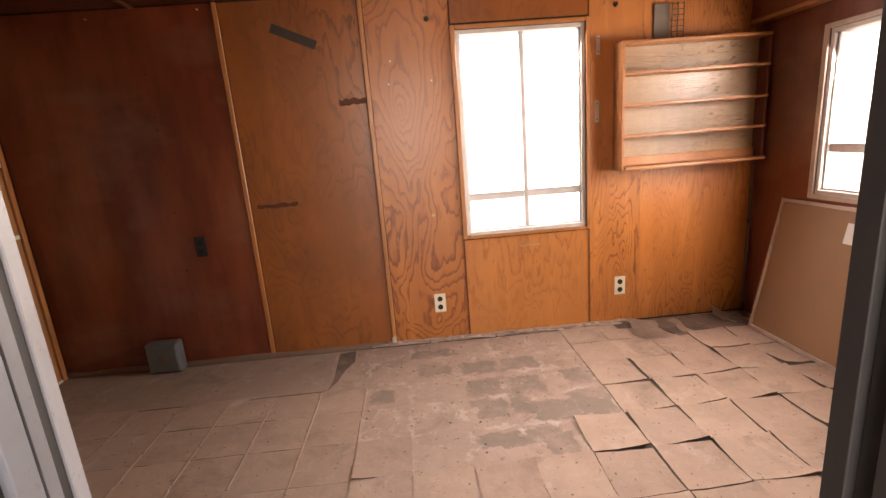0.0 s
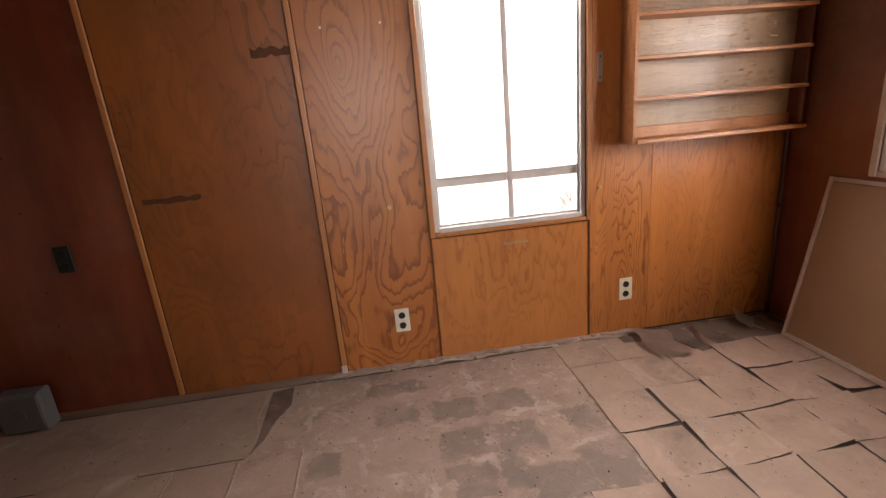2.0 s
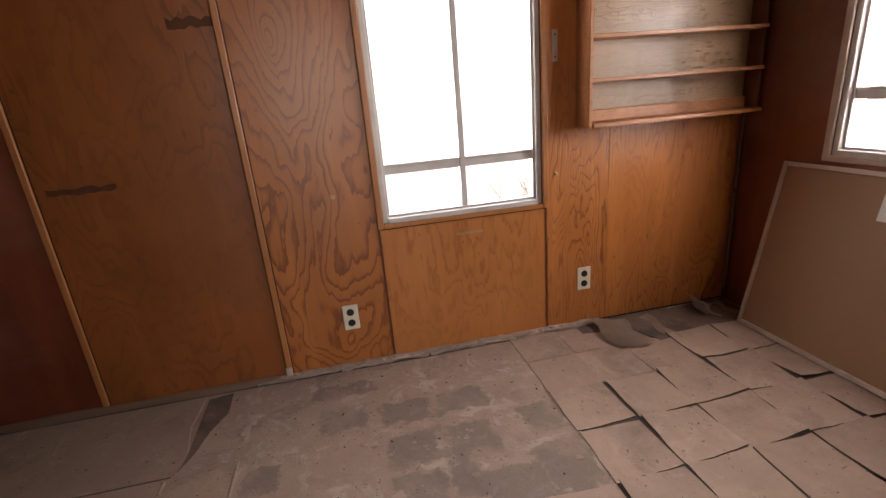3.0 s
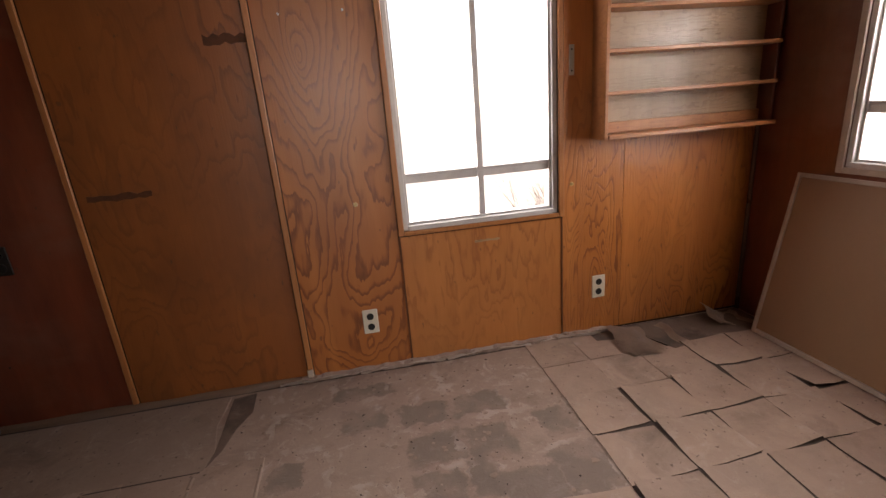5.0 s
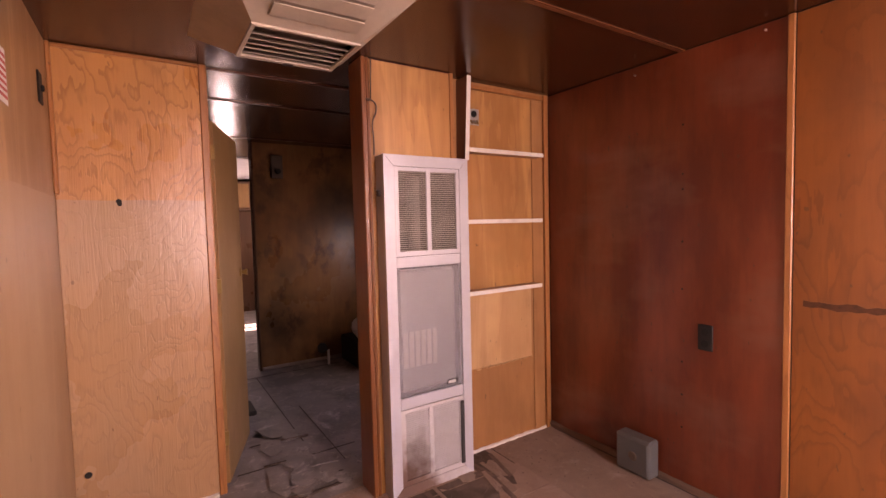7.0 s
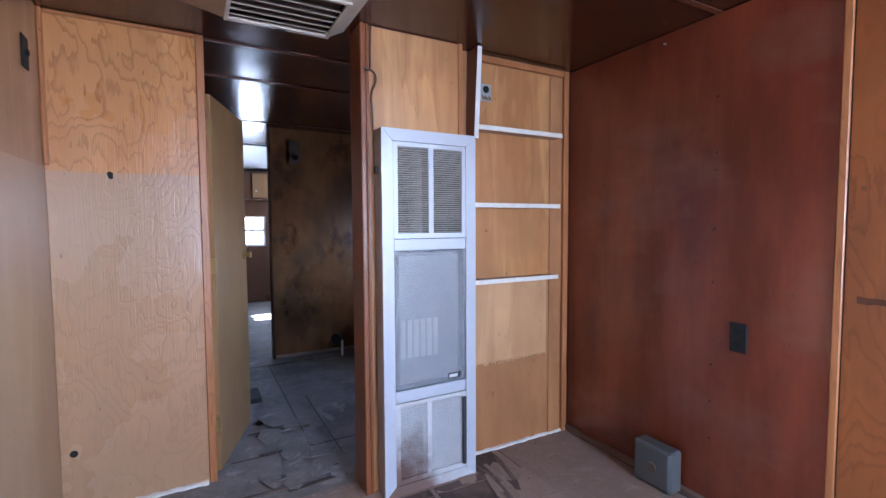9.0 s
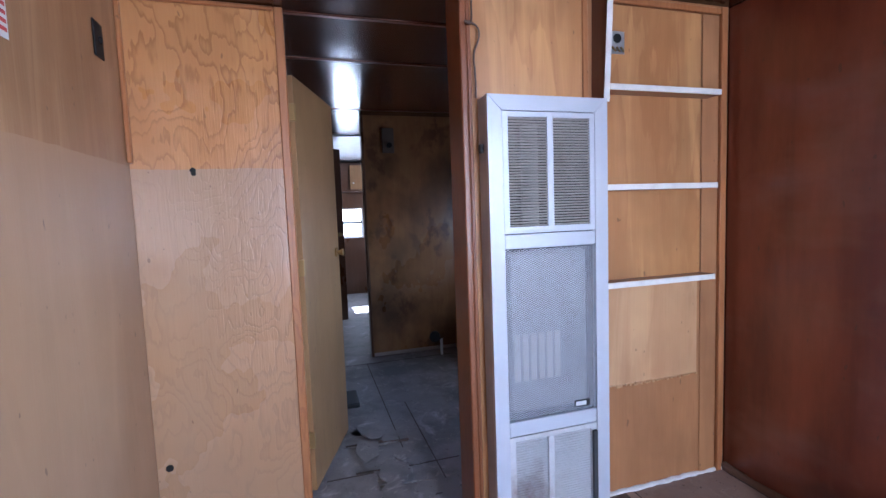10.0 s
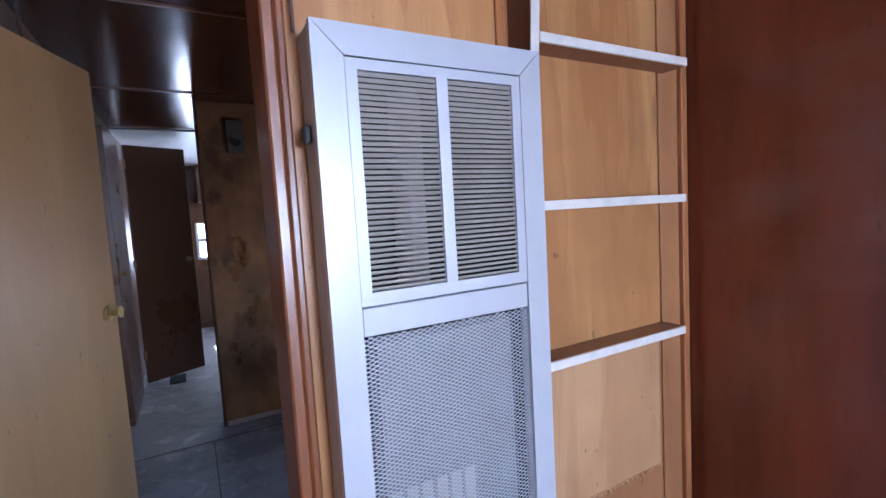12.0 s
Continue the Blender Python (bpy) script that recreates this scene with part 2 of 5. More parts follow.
CEDAR = plywood("pale_orange_plywood", (0.58, 0.285, 0.100), (0.32, 0.105, 0.030), 0.6, 5, spread=(4.0, 4.0, 0.8), rough=0.42, streaky=0.8, coat=0.25, patch=0.6, faint=0.25, jagged=0.8, wavy=1.0)
NICHE_LOW = plywood("niche_plywood", (0.42, 0.19, 0.07), (0.24, 0.085, 0.03), 0.4, 5, spread=(3.6, 3.6, 0.8), rough=0.5, patch=0.45, jagged=0.6)
BLEACHED = plywood("bleached_plywood", (0.60, 0.34, 0.16), (0.38, 0.17, 0.06), 0.4, 5, spread=(4.0, 4.0, 0.8), rough=0.45, streaky=0.5, patch=0.35, jagged=0.6, faint=0.1)
WEST = plywood("faded_varnish_plywood", (0.58, 0.265, 0.084), (0.24, 0.070, 0.017), 0.95, 22, spread=(1.8, 1.8, 1.7), rough=0.28, worn=1.42, coat=0.5, relief=0.28, jagged=2.6, faint=0.5, wavy=3.5)
GREYED = plywood("greyed_plywood", (0.40, 0.22, 0.10), (0.20, 0.09, 0.04), 0.4, 8, spread=(3, 3, 0.6), rough=0.42, worn=1.43, streaky=1.0, coat=0.2, patch=0.45, wavy=2.0)
SOOTED = plywood("soot_stained_plywood", (0.36, 0.175, 0.068), (0.2, 0.09, 0.035), 0.3, 6, patch=0.5, rough=0.3, mottled=0.8, coat=0.4)
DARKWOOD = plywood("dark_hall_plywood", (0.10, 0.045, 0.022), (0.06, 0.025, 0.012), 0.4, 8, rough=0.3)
OCHRE = plywood("ochre_door_veneer", (0.32, 0.178, 0.072), (0.23, 0.125, 0.05), 0.4, 6, spread=(3, 3, 0.35), rough=0.4)
BATTEN = plywood("batten_wood", (0.42, 0.165, 0.052), (0.17, 0.05, 0.018), 0.5, 14, spread=(9, 9, 0.8), rough=0.4)
SHELF_WOOD = plywood("shelf_wood", (0.38, 0.145, 0.045), (0.18, 0.06, 0.02), 0.5, 14, spread=(0.9, 8, 8), rough=0.45, fibres=(5, 150, 150))
CEILING = plywood("ceiling_plywood", (0.060, 0.016, 0.006), (0.05, 0.014, 0.006), 0.3, 6, rough=0.16, patch=0.5, coat=0.0)
PATCHES = [(1.365, 3.00, 0.115, 0.075), (1.135, 3.00, 0.10, 0.075), (0.89, 3.03, 0.10, 0.08), (1.15, 2.79, 0.11, 0.09), (1.34, 2.77, 0.09, 0.10), (1.63, 2.80, 0.08, 0.09),
           (1.28, 2.61, 0.05, 0.09), (1.42, 2.53, 0.11, 0.09), (1.61, 2.56, 0.10, 0.12), (1.14, 2.60, 0.08, 0.08), (0.90, 3.22, 0.14, 0.05), (0.62, 2.79, 0.06, 0.07), (1.22, 2.36, 0.2, 0.05), (1.38, 2.30, 0.06, 0.07)]
CEILING_BATTEN = plywood("dark_batten_wood", (0.15, 0.05, 0.018), (0.08, 0.025, 0.01), 0.4, 8)
END_BOARD = plywood("reddish_end_board", (0.24, 0.080, 0.027), (0.11, 0.030, 0.011), 0.4, 10, spread=(6, 6, 0.8), rough=0.34, coat=0.3)
DUSTY = floor_material("dusty_adhesive_floor", (0.33, 0.235, 0.185), (0.150, 0.115, 0.095), 0.12, white=0.6, cells=PATCHES)
DARK_FLOOR = floor_material("dark_floor", (0.15, 0.10, 0.075), (0.06, 0.045, 0.035), 0.9, white=0.15)
TILE = floor_material("dusty_floor_tile", (0.37, 0.26, 0.20), (0.24, 0.175, 0.14), 0.3, tint_random=0.25, white=0.3)
SHEET = floor_material("dusty_board", (0.30, 0.215, 0.165), (0.24, 0.17, 0.13), 0.4, white=0.3)
HALLFLOOR = floor_material("hall_floor", (0.25, 0.22, 0.20), (0.14, 0.122, 0.11), 0.7, white=0.6)
ALU = paint("aluminium", (0.50, 0.48, 0.46), 0.42, 0.25, 0.35, (0.22, 0.18, 0.15))
ALU_DARK_SHADE = paint("dark_and_shaded_aluminium", (0.035, 0.035, 0.035), 0.6, 0.1, 0.3, (0.06, 0.05, 0.05))
DOOR_WHITE = paint("door_skin", (0.20, 0.225, 0.26), 0.4, 0.0, 0.3)
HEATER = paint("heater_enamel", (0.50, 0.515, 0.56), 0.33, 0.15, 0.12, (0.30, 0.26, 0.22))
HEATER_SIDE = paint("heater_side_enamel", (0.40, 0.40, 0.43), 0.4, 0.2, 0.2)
HEATER_LOW = paint("heater_rusty_enamel", (0.56, 0.55, 0.55), 0.45, 0.1, 0.25, rust=0.9)
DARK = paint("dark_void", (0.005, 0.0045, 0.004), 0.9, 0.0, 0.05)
TIN = paint("burner_tin", (0.22, 0.215, 0.21), 0.5, 0.3, 0.5, (0.10, 0.08, 0.06), 14)
CREAM = paint("cream_plastic", (0.62, 0.57, 0.46), 0.35, 0.0, 0.15)
BLACK = paint("black_plastic", (0.004, 0.0035, 0.003), 0.7, 0.0, 0.04, (0.02, 0.015, 0.012))
WHITE_EDGE = paint("white_painted_edge", (0.72, 0.69, 0.64), 0.5, 0.0, 0.2, scale=20)
BOX_GREY = paint("grey_box_enamel", (0.11, 0.12, 0.12), 0.5, 0.2, 0.4)
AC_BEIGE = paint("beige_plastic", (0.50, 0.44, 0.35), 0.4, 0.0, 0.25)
# stained beige, darkened to carry the shade of the turned-away shroud sides
AC_SHADED = paint("shaded_stained_beige_plastic", (0.30, 0.23, 0.165), 0.45, 0.0, 0.4)
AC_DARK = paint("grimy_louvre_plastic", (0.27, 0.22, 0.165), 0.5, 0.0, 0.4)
RAWPLY = plywood("raw_veneer", (0.35, 0.225, 0.128), (0.15, 0.085, 0.04), 0.75, 16, spread=(1.1, 9, 9), rough=0.38, patch=0.5, fibres=(9, 150, 120), coat=0.35, relief=0.7)
TAN = paint("tan_board", (0.29, 0.165, 0.09), 0.55, 0.0, 0.2, (0.18, 0.11, 0.07), 4.0)
PALE_TRIM = paint("pale_trim", (0.47, 0.38, 0.32), 0.5, 0.0, 0.35)
BASE_TRIM = paint("dusty_brown_trim", (0.15, 0.092, 0.062), 0.7, 0.0, 0.5)
SEAM = paint("dark_seam_wood", (0.03, 0.012, 0.006), 0.8, 0.0, 0.3)
# dirty edges and seams, also shade painted into gaps
DIRT_AND_SHADE = paint("dirt_and_gap_shade", (0.06, 0.042, 0.032), 0.95, 0.0, 0.3)
SLAT = paint("tan_louvre_enamel", (0.42, 0.39, 0.35), 0.45, 0.0, 0.35)
RUSTY = paint("rusty_brown_metal", (0.13, 0.10, 0.075), 0.7, 0.2, 0.5)
TAPE = paint("grey_tape", (0.028, 0.02, 0.016), 0.75, 0.0, 0.2, (0.05, 0.04, 0.03))
SCAR = paint("torn_veneer", (0.085, 0.028, 0.011), 0.9, 0.0, 0.6, (0.02, 0.008, 0.005), 30)
PAPER = paint("white_paper", (0.72, 0.72, 0.70), 0.7, 0.0, 0.1)
STEEL = paint("dull_steel", (0.50, 0.49, 0.47), 0.4, 0.8, 0.3)
BRASS = paint("tarnished_brass", (0.42, 0.30, 0.13), 0.4, 0.8, 0.3)
FLAG_RED = paint("sticker_red", (0.50, 0.05, 0.05), 0.5, 0.0, 0.05)
FLAG_BLUE = paint("sticker_blue", (0.05, 0.06, 0.20), 0.5, 0.0, 0.05)
WIRE = paint("brown_wire", (0.08, 0.045, 0.03), 0.5, 0.0, 0.2)
TWIG = paint("twig_bark", (0.17, 0.13, 0.10), 0.85, 0.0, 0.4)
SAND = floor_material("bright_sandy_ground", (0.48, 0.42, 0.33), (0.40, 0.34, 0.26), 0.4)
CEILING_GLARE = paint("white_ceiling_glare", (0.66, 0.66, 0.66), 0.4, 0.0, 0.2)


def glass_material():
    m = Mat("window_glass", 0.02)
    t = m.t
    out = t.nodes["Material Output"]
    clear, gloss, mixer = m.node("ShaderNodeBsdfTransparent"), m.node("ShaderNodeBsdfGlossy"), m.node("ShaderNodeMixShader")
    gloss.inputs["Roughness"].default_value = 0.02
    fres = m.node("ShaderNodeFresnel")
    fres.inputs[0].default_value = 1.3
    m.link(fres.outputs[0], mixer.inputs[0])
    m.link(clear.outputs[0], mixer.inputs[1])
    m.link(gloss.outputs[0], mixer.inputs[2])
    m.link(mixer.outputs[0], out.inputs["Surface"])
    return m.m


GLASS = glass_material()


# ---- building blocks ----
def box(bm, x0, x1, y0, y1, z0, z1, bevel=0.0, mat=0):
    r = bmesh.ops.create_cube(bm, size=1.0)
    vs = r["verts"]
    bmesh.ops.scale(bm, vec=(x1 - x0, y1 - y0, z1 - z0), verts=vs)
    bmesh.ops.translate(bm, vec=((x0 + x1) / 2, (y0 + y1) / 2, (z0 + z1) / 2), verts=vs)
    faces = {f for v in vs for f in v.link_faces}
    for f in faces:
        f.material_index = mat
    if bevel:
        bmesh.ops.bevel(bm, geom=list({e for v in vs for e in v.link_edges}), offset=bevel, segments=1, affect="EDGES")
    return bm


def boxes(*specs, bevel=0.0):
    bm = bmesh.new()
    for s in specs:
        box(bm, *s, bevel=bevel)
    return bm


def part(name, bm, material, parent=None, label=""):
    me = bpy.data.meshes.new(name)
    bm.to_mesh(me)
    bm.free()
    for mt in material if isinstance(material, (list, tuple)) else [material]:
        me.materials.append(mt)
    ob = new(name, me)
    if parent is not None:
        ob.parent = parent
        ob.matrix_parent_inverse = parent.matrix_basis.inverted()
    if label:
        ob["label"] = label
    return ob


def thing(name, at, label, category, group=""):
    ob = new(name)
    ob.location = at
    ob.empty_display_size = 0.05
    return tagged(ob, label, category, group)


def cyl(bm, a, b, r, r2=None, seg=10):
    a, b = Vector(a), Vector(b)
    d = b - a
    mat = Matrix.Translation((a + b) / 2) @ d.to_track_quat("Z", "Y").to_matrix().to_4x4()
    bmesh.ops.create_cone(bm, cap_ends=True, segments=seg, radius1=r, radius2=r if r2 is None else r2, depth=d.length, matrix=mat)
    return bm


def prism(bm, pts, depth):
    """A closed outline pushed along the vector depth."""
    vs = [bm.verts.new(p) for p in pts]
    f = bm.faces.new(vs)
    r = bmesh.ops.extrude_face_region(bm, geom=[f])
    bmesh.ops.translate(bm, vec=depth, verts=[g for g in r["geom"] if isinstance(g, bmesh.types.BMVert)])
    bmesh.ops.recalc_face_normals(bm, faces=bm.faces)
    return bm


N, E, S, CEIL = 3.41, 2.95, 1.03, 2.03

# ---- floor, ground, ceiling ----
ground = part("ground", boxes((-400, 400, -400, 400, -0.9, -0.7)), SAND)
tagged(ground, "pale sandy ground outside the mobile home", "ground", kind="structure")
floor = part("floor", boxes((-1.40, 3.0, 0.93, 3.5, -0.08, 0.0)), DUSTY)
tagged(floor, "worn dusty floor with old adhesive and lifting tiles", "floor", kind="structure")
hall_floor = part("floor_hall", boxes((-7.0, -1.40, 0.9, 3.5, -0.08, -0.001)), HALLFLOOR)
tagged(hall_floor, "dirty grey hall floor with torn covering", "floor", kind="structure")

bm = bmesh.new()
box(bm, -7.0, 3.05, 0.85, 3.55, CEIL, CEIL + 0.06)
for x in (-0.515, 0.72, 1.95, -1.76, -2.30, -3.43, -4.5):
    box(bm, x - 0.012, x + 0.012, S, N, CEIL - 0.006, CEIL + 0.01, 0.002, 1)
ceiling = part("ceiling", bm, [CEILING, CEILING_BATTEN])
tagged(ceiling, "glossy dark brown plywood ceiling with thin battens", "ceiling", kind="structure")

# ---- north wall ----
wall_n = part("wall_north", boxes((-1.42, 1.165, N, N + 0.1, -0.08, CEIL), (1.905, 3.05, N, N + 0.1, -0.08, CEIL),
                                  (1.165, 1.905, N, N + 0.1, -0.08, 0.655), (1.165, 1.905, N, N + 0.1, 1.82, CEIL)), SEAM)
tagged(wall_n, "varnished plywood wall with thin vertical battens", "wall", kind="structure")
P = N - 0.005
for x0, x1, z0, z1, mt in ((-1.34, -0.108, 0.0, CEIL, RED_BROWN), (-0.078, 0.647, 0.0, CEIL, ORANGE), (0.679, 1.138, 0.0, CEIL, ORANGE_FIGURED),
                           (1.147, 1.918, 0.0, 0.637, ORANGE_PALE), (1.147, 1.918, 1.842, CEIL, ORANGE), (1.925, 2.238, 0.0, CEIL, ORANGE_GRAIN), (2.240, 2.945, 0.0, CEIL, ORANGE_GRAIN)):
    part("panel", boxes((x0, x1, P, N - 0.0005, z0 + 0.012, z1 - 0.004), bevel=0.001), mt, wall_n)
for x, w in ((-0.0925, 0.024), (0.6635, 0.024), (1.1425, 0.009), (1.9215, 0.009)):
    part("batten", boxes((x - w / 2, x + w / 2, N - 0.017 if w > 0.01 else N - 0.009, N - 0.0055, 0.03, 2.028 if w > 0.01 else 0.637), bevel=0.003), BATTEN if w > 0.01 else CEILING_BATTEN, wall_n)
# window casing of thin wood strips
for a in ((1.140, 1.166, N - 0.018, N - 0.006, 0.640, 1.842), (1.904, 1.930, N - 0.018, N - 0.006, 0.640, 1.842), (1.167, 1.903, N - 0.018, N - 0.006, 0.640, 0.660), (1.167, 1.903, N - 0.018, N - 0.006, 1.818, 1.842)):
    part("trim", boxes(a, bevel=0.003), BATTEN, wall_n)


def crooked(a, b, w, h, mat, parent, name="baseboard", seed=1, steps=26):
    """A low, uneven strip along the foot of a wall."""
    rnd = random.Random(seed)
    a, b = Vector(a), Vector(b)
    side = (b - a).cross(Vector((0, 0, 1))).normalized()
    bm = bmesh.new()
    rows = []
    for i in range(steps + 1):
        p = a.lerp(b, i / steps)
        hh, ww = h * rnd.uniform(0.75, 1.2), w * rnd.uniform(0.8, 1.25)
        rows.append([bm.verts.new(p + side * q + Vector((0, 0, z))) for q, z in ((0, 0.0), (ww, 0.0), (ww * 0.9, hh * 0.7), (ww * 0.45, hh), (0, hh))])
    for r0, r1 in zip(rows, rows[1:]):
        for j in range(5):
            bm.faces.new((r0[j], r0[(j + 1) % 5], r1[(j + 1) % 5], r1[j]))
    bm.faces.new(rows[0])
    bm.faces.new(rows[-1])
    bmesh.ops.recalc_face_normals(bm, faces=bm.faces)
    return part(name, bm, mat, parent)


tagged(crooked((-1.33, P, 0.002), (0.62, P, 0.002), 0.022, 0.026, BASE_TRIM, None, seed=2, steps=14), "dusty quarter round strip at the wall foot", "baseboard", kind="structure")
tagged(crooked((0.62, P, 0.002), (2.2, P, 0.002), 0.026, 0.020, DUSTY, None, seed=5, steps=60), "crumbling crusted strip at the wall foot", "baseboard", kind="structure")


tagged(crooked((-1.337, 2.70, 0.001), (-1.337, 3.38, 0.001), 0.016, 0.016, WHITE_EDGE, None, seed=9, steps=30), "chalky white crust at the niche foot", "baseboard", kind="structure")
tagged(crooked((-1.724, 1.06, 0.0), (-1.724, 1.56, 0.0), 0.018, 0.014, WHITE_EDGE, None, seed=12, steps=24), "chalky crust at the partition foot", "baseboard", kind="structure")

# ---- windows ----
def window(name, along, lo, hi, z0, z1, face, depth, rail, mull, label, out):
    """An aluminium window in a wall. along: the wall's axis; out: +1 or -1, the way out of the room."""
    root = thing(name, (0, 0, 0), label, "window")
    root["kind"] = "structure"

    def blk(a0, a1, d0, d1, zz0, zz1):
        d0, d1 = sorted((face + out * d0, face + out * d1))
        return (a0, a1, d0, d1, zz0, zz1) if along == "x" else (d0, d1, a0, a1, zz0, zz1)

    f = 0.022
    for nm, a in (("window_frame", blk(lo, lo + f, 0.0, depth, z0, z1)), ("window_frame", blk(hi - f, hi, 0.0, depth, z0, z1)),
                  ("window_sill", blk(lo + f, hi - f, -0.012, depth, z0, z0 + f)), ("window_frame", blk(lo + f, hi - f, 0.0, depth, z1 - f, z1))):
        part(nm, boxes(a, bevel=0.002), ALU, root)
    g = 0.01
    for nm, a in (("track", blk(lo + f, lo + f + g, 0.018, 0.03, z0 + f, z1 - f)), ("track", blk(hi - f - g, hi - f, 0.018, 0.03, z0 + f, z1 - f)), ("track", blk(lo + f + g, hi - f - g, 0.018, 0.03, z0 + f, z0 + f + g))):
        part(nm, boxes(a, bevel=0.001), ALU, root)
    parts = [lo + f, hi - f]
    if mull:
        part("mullion", boxes(blk(mull - 0.013, mull + 0.013, 0.022, 0.05, z0 + f, z1 - f), bevel=0.002), ALU, root)
        parts = [lo + f, mull, hi - f]
    for a0, a1 in zip(parts, parts[1:]):
        g0 = 0.014 if mull and a0 == mull else 0.0
        g1 = 0.014 if mull and a1 == mull else 0.0
        part("rail", boxes(blk(a0 + g0, a1 - g1, 0.03, 0.055, rail - 0.02, rail + 0.012), bevel=0.002), ALU, root)
        part("rail", boxes(blk(a0 + g0, a1 - g1, 0.024, 0.046, rail + 0.013, rail + 0.024), bevel=0.001), ALU, root)
        for zz0, zz1 in ((z0 + f, rail - 0.02), (rail + 0.024, z1 - f)):
            pane = part("pane", boxes(blk(a0 + g0, a1 - g1, 0.036, 0.040, zz0, zz1)), GLASS, root)
            pane.visible_shadow = False
    return root


window("window_1", "x", 1.167, 1.903, 0.660, 1.818, N, 0.1, 0.885, 1.544, "aluminium sliding window with a low cross rail", 1)
window("window_2", "y", 2.205, 2.955, 0.815, 1.615, E, 0.1, 1.045, 0.0, "weathered aluminium window above the leaning board", 1)

# ---- east wall ----
wall_e = part("wall_east", boxes((E, E + 0.1, 0.93, 2.205, -0.08, CEIL), (E, E + 0.1, 2.955, N, -0.08, CEIL), (E, E + 0.1, 2.205, 2.955, -0.08, 0.815), (E, E + 0.1, 2.205, 2.955, 1.615, CEIL)), RED_BROWN)
tagged(wall_e, "dark reddish plywood end wall", "wall", kind="structure")
for a in ((E - 0.012, E - 0.001, 2.955, 2.985, 0.79, 1.64), (E - 0.012, E - 0.001, 2.175, 2.205, 0.79, 1.64), (E - 0.012, E - 0.001, 2.205, 2.955, 0.79, 0.815), (E - 0.012, E - 0.001, 2.205, 2.955, 1.615, 1.64)):
    part("trim", boxes(a, bevel=0.003), PALE_TRIM, wall_e)
part("batten", boxes((E - 0.02, E - 0.001, N - 0.03, N - 0.011, 0.0, CEIL), bevel=0.004), DARKWOOD, wall_e)

# ---- south wall with the entrance ----
JL, JR, HEAD = 0.549, 1.224, 1.93
wall_s = part("wall_south", boxes((-1.80, JL, S - 0.08, S, -0.08, CEIL), (JR, 3.05, S - 0.08, S, -0.08, CEIL), (JL, JR, S - 0.08, S, HEAD, CEIL)), GREYED)
tagged(wall_s, "greyed plywood wall beside the entrance", "wall", kind="structure")
part("batten", boxes((-1.722, -1.704, S + 0.0005, S + 0.016, 1.43, CEIL), bevel=0.004), BATTEN, wall_s)
JAMB = paint("weathered_jamb", (0.085, 0.09, 0.10), 0.55, 0.1, 0.5)
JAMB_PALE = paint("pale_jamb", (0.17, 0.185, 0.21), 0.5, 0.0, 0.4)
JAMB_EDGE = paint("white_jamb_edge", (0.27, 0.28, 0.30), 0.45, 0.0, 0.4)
frame_in = thing("door_frame", (JL, S, 0), "grooved aluminium entrance door frame", "door frame")
frame_in["kind"] = "structure"
JAMB_LEFT = ((-0.002, 0.020, 0.010, JAMB_PALE), (0.020, 0.038, 0.001, ALU_DARK_SHADE), (0.038, 0.058, 0.006, JAMB_PALE), (0.058, 0.068, 0.001, ALU_DARK_SHADE), (0.068, 0.20, 0.005, JAMB_PALE))
# right jamb stands in shade, which its near-black colour carries
JAMB_RIGHT = ((-0.002, 0.020, 0.012, ALU_DARK_SHADE), (0.020, 0.040, 0.003, ALU_DARK_SHADE), (0.040, 0.074, 0.010, ALU_DARK_SHADE), (0.074, 0.092, 0.003, ALU_DARK_SHADE), (0.092, 0.20, 0.012, ALU_DARK_SHADE))
for x0, x1, mt in ((JL, JL + 0.012, JAMB), (JR - 0.012, JR, ALU_DARK_SHADE)):
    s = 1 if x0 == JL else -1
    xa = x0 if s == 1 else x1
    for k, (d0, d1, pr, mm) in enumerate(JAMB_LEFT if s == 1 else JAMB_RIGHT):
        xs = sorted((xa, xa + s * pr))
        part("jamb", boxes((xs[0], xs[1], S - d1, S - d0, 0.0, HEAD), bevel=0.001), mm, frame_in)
for y0, y1, x1, mm in ((1.0305, 1.036, 0.554, ALU_DARK_SHADE), (1.036, 1.050, 0.556, JAMB_PALE), (1.050, 1.060, 0.554, ALU_DARK_SHADE), (1.060, 1.074, 0.557, JAMB_EDGE)):
    part("casing", boxes((0.533, x1, y0, y1, 0.0, HEAD), bevel=0.001), mm, frame_in)
# unseen enclosure, added to keep sky and sun off the jambs
shade_box = part("wall_porch", boxes((-0.3, -0.2, -1.5, 0.949, -0.7, 2.35), (2.0, 2.1, -1.5, 0.949, -0.7, 2.35), (-0.2, 2.0, -1.5, 0.949, 2.25, 2.35), (-0.2, 2.0, -1.5, 0.949, -0.7, -0.15)), DARKWOOD)
tagged(shade_box, "plain dark unseen enclosure added to shade the entrance jambs", "wall", kind="structure")
part("threshold", boxes((JL, JR, S - 0.09, S, 0.0, 0.012), bevel=0.003), ALU, frame_in)
part("head", boxes((JL, JR, S - 0.08, S, HEAD - 0.014, HEAD), bevel=0.002), ALU, frame_in)

# the entrance door stands open, folded back towards the wall
door = thing("door_1", (0.53, 1.065, 0), "open entrance door with glass above and a pale metal panel", "door")
door["kind"] = "structure"
L = 0.66
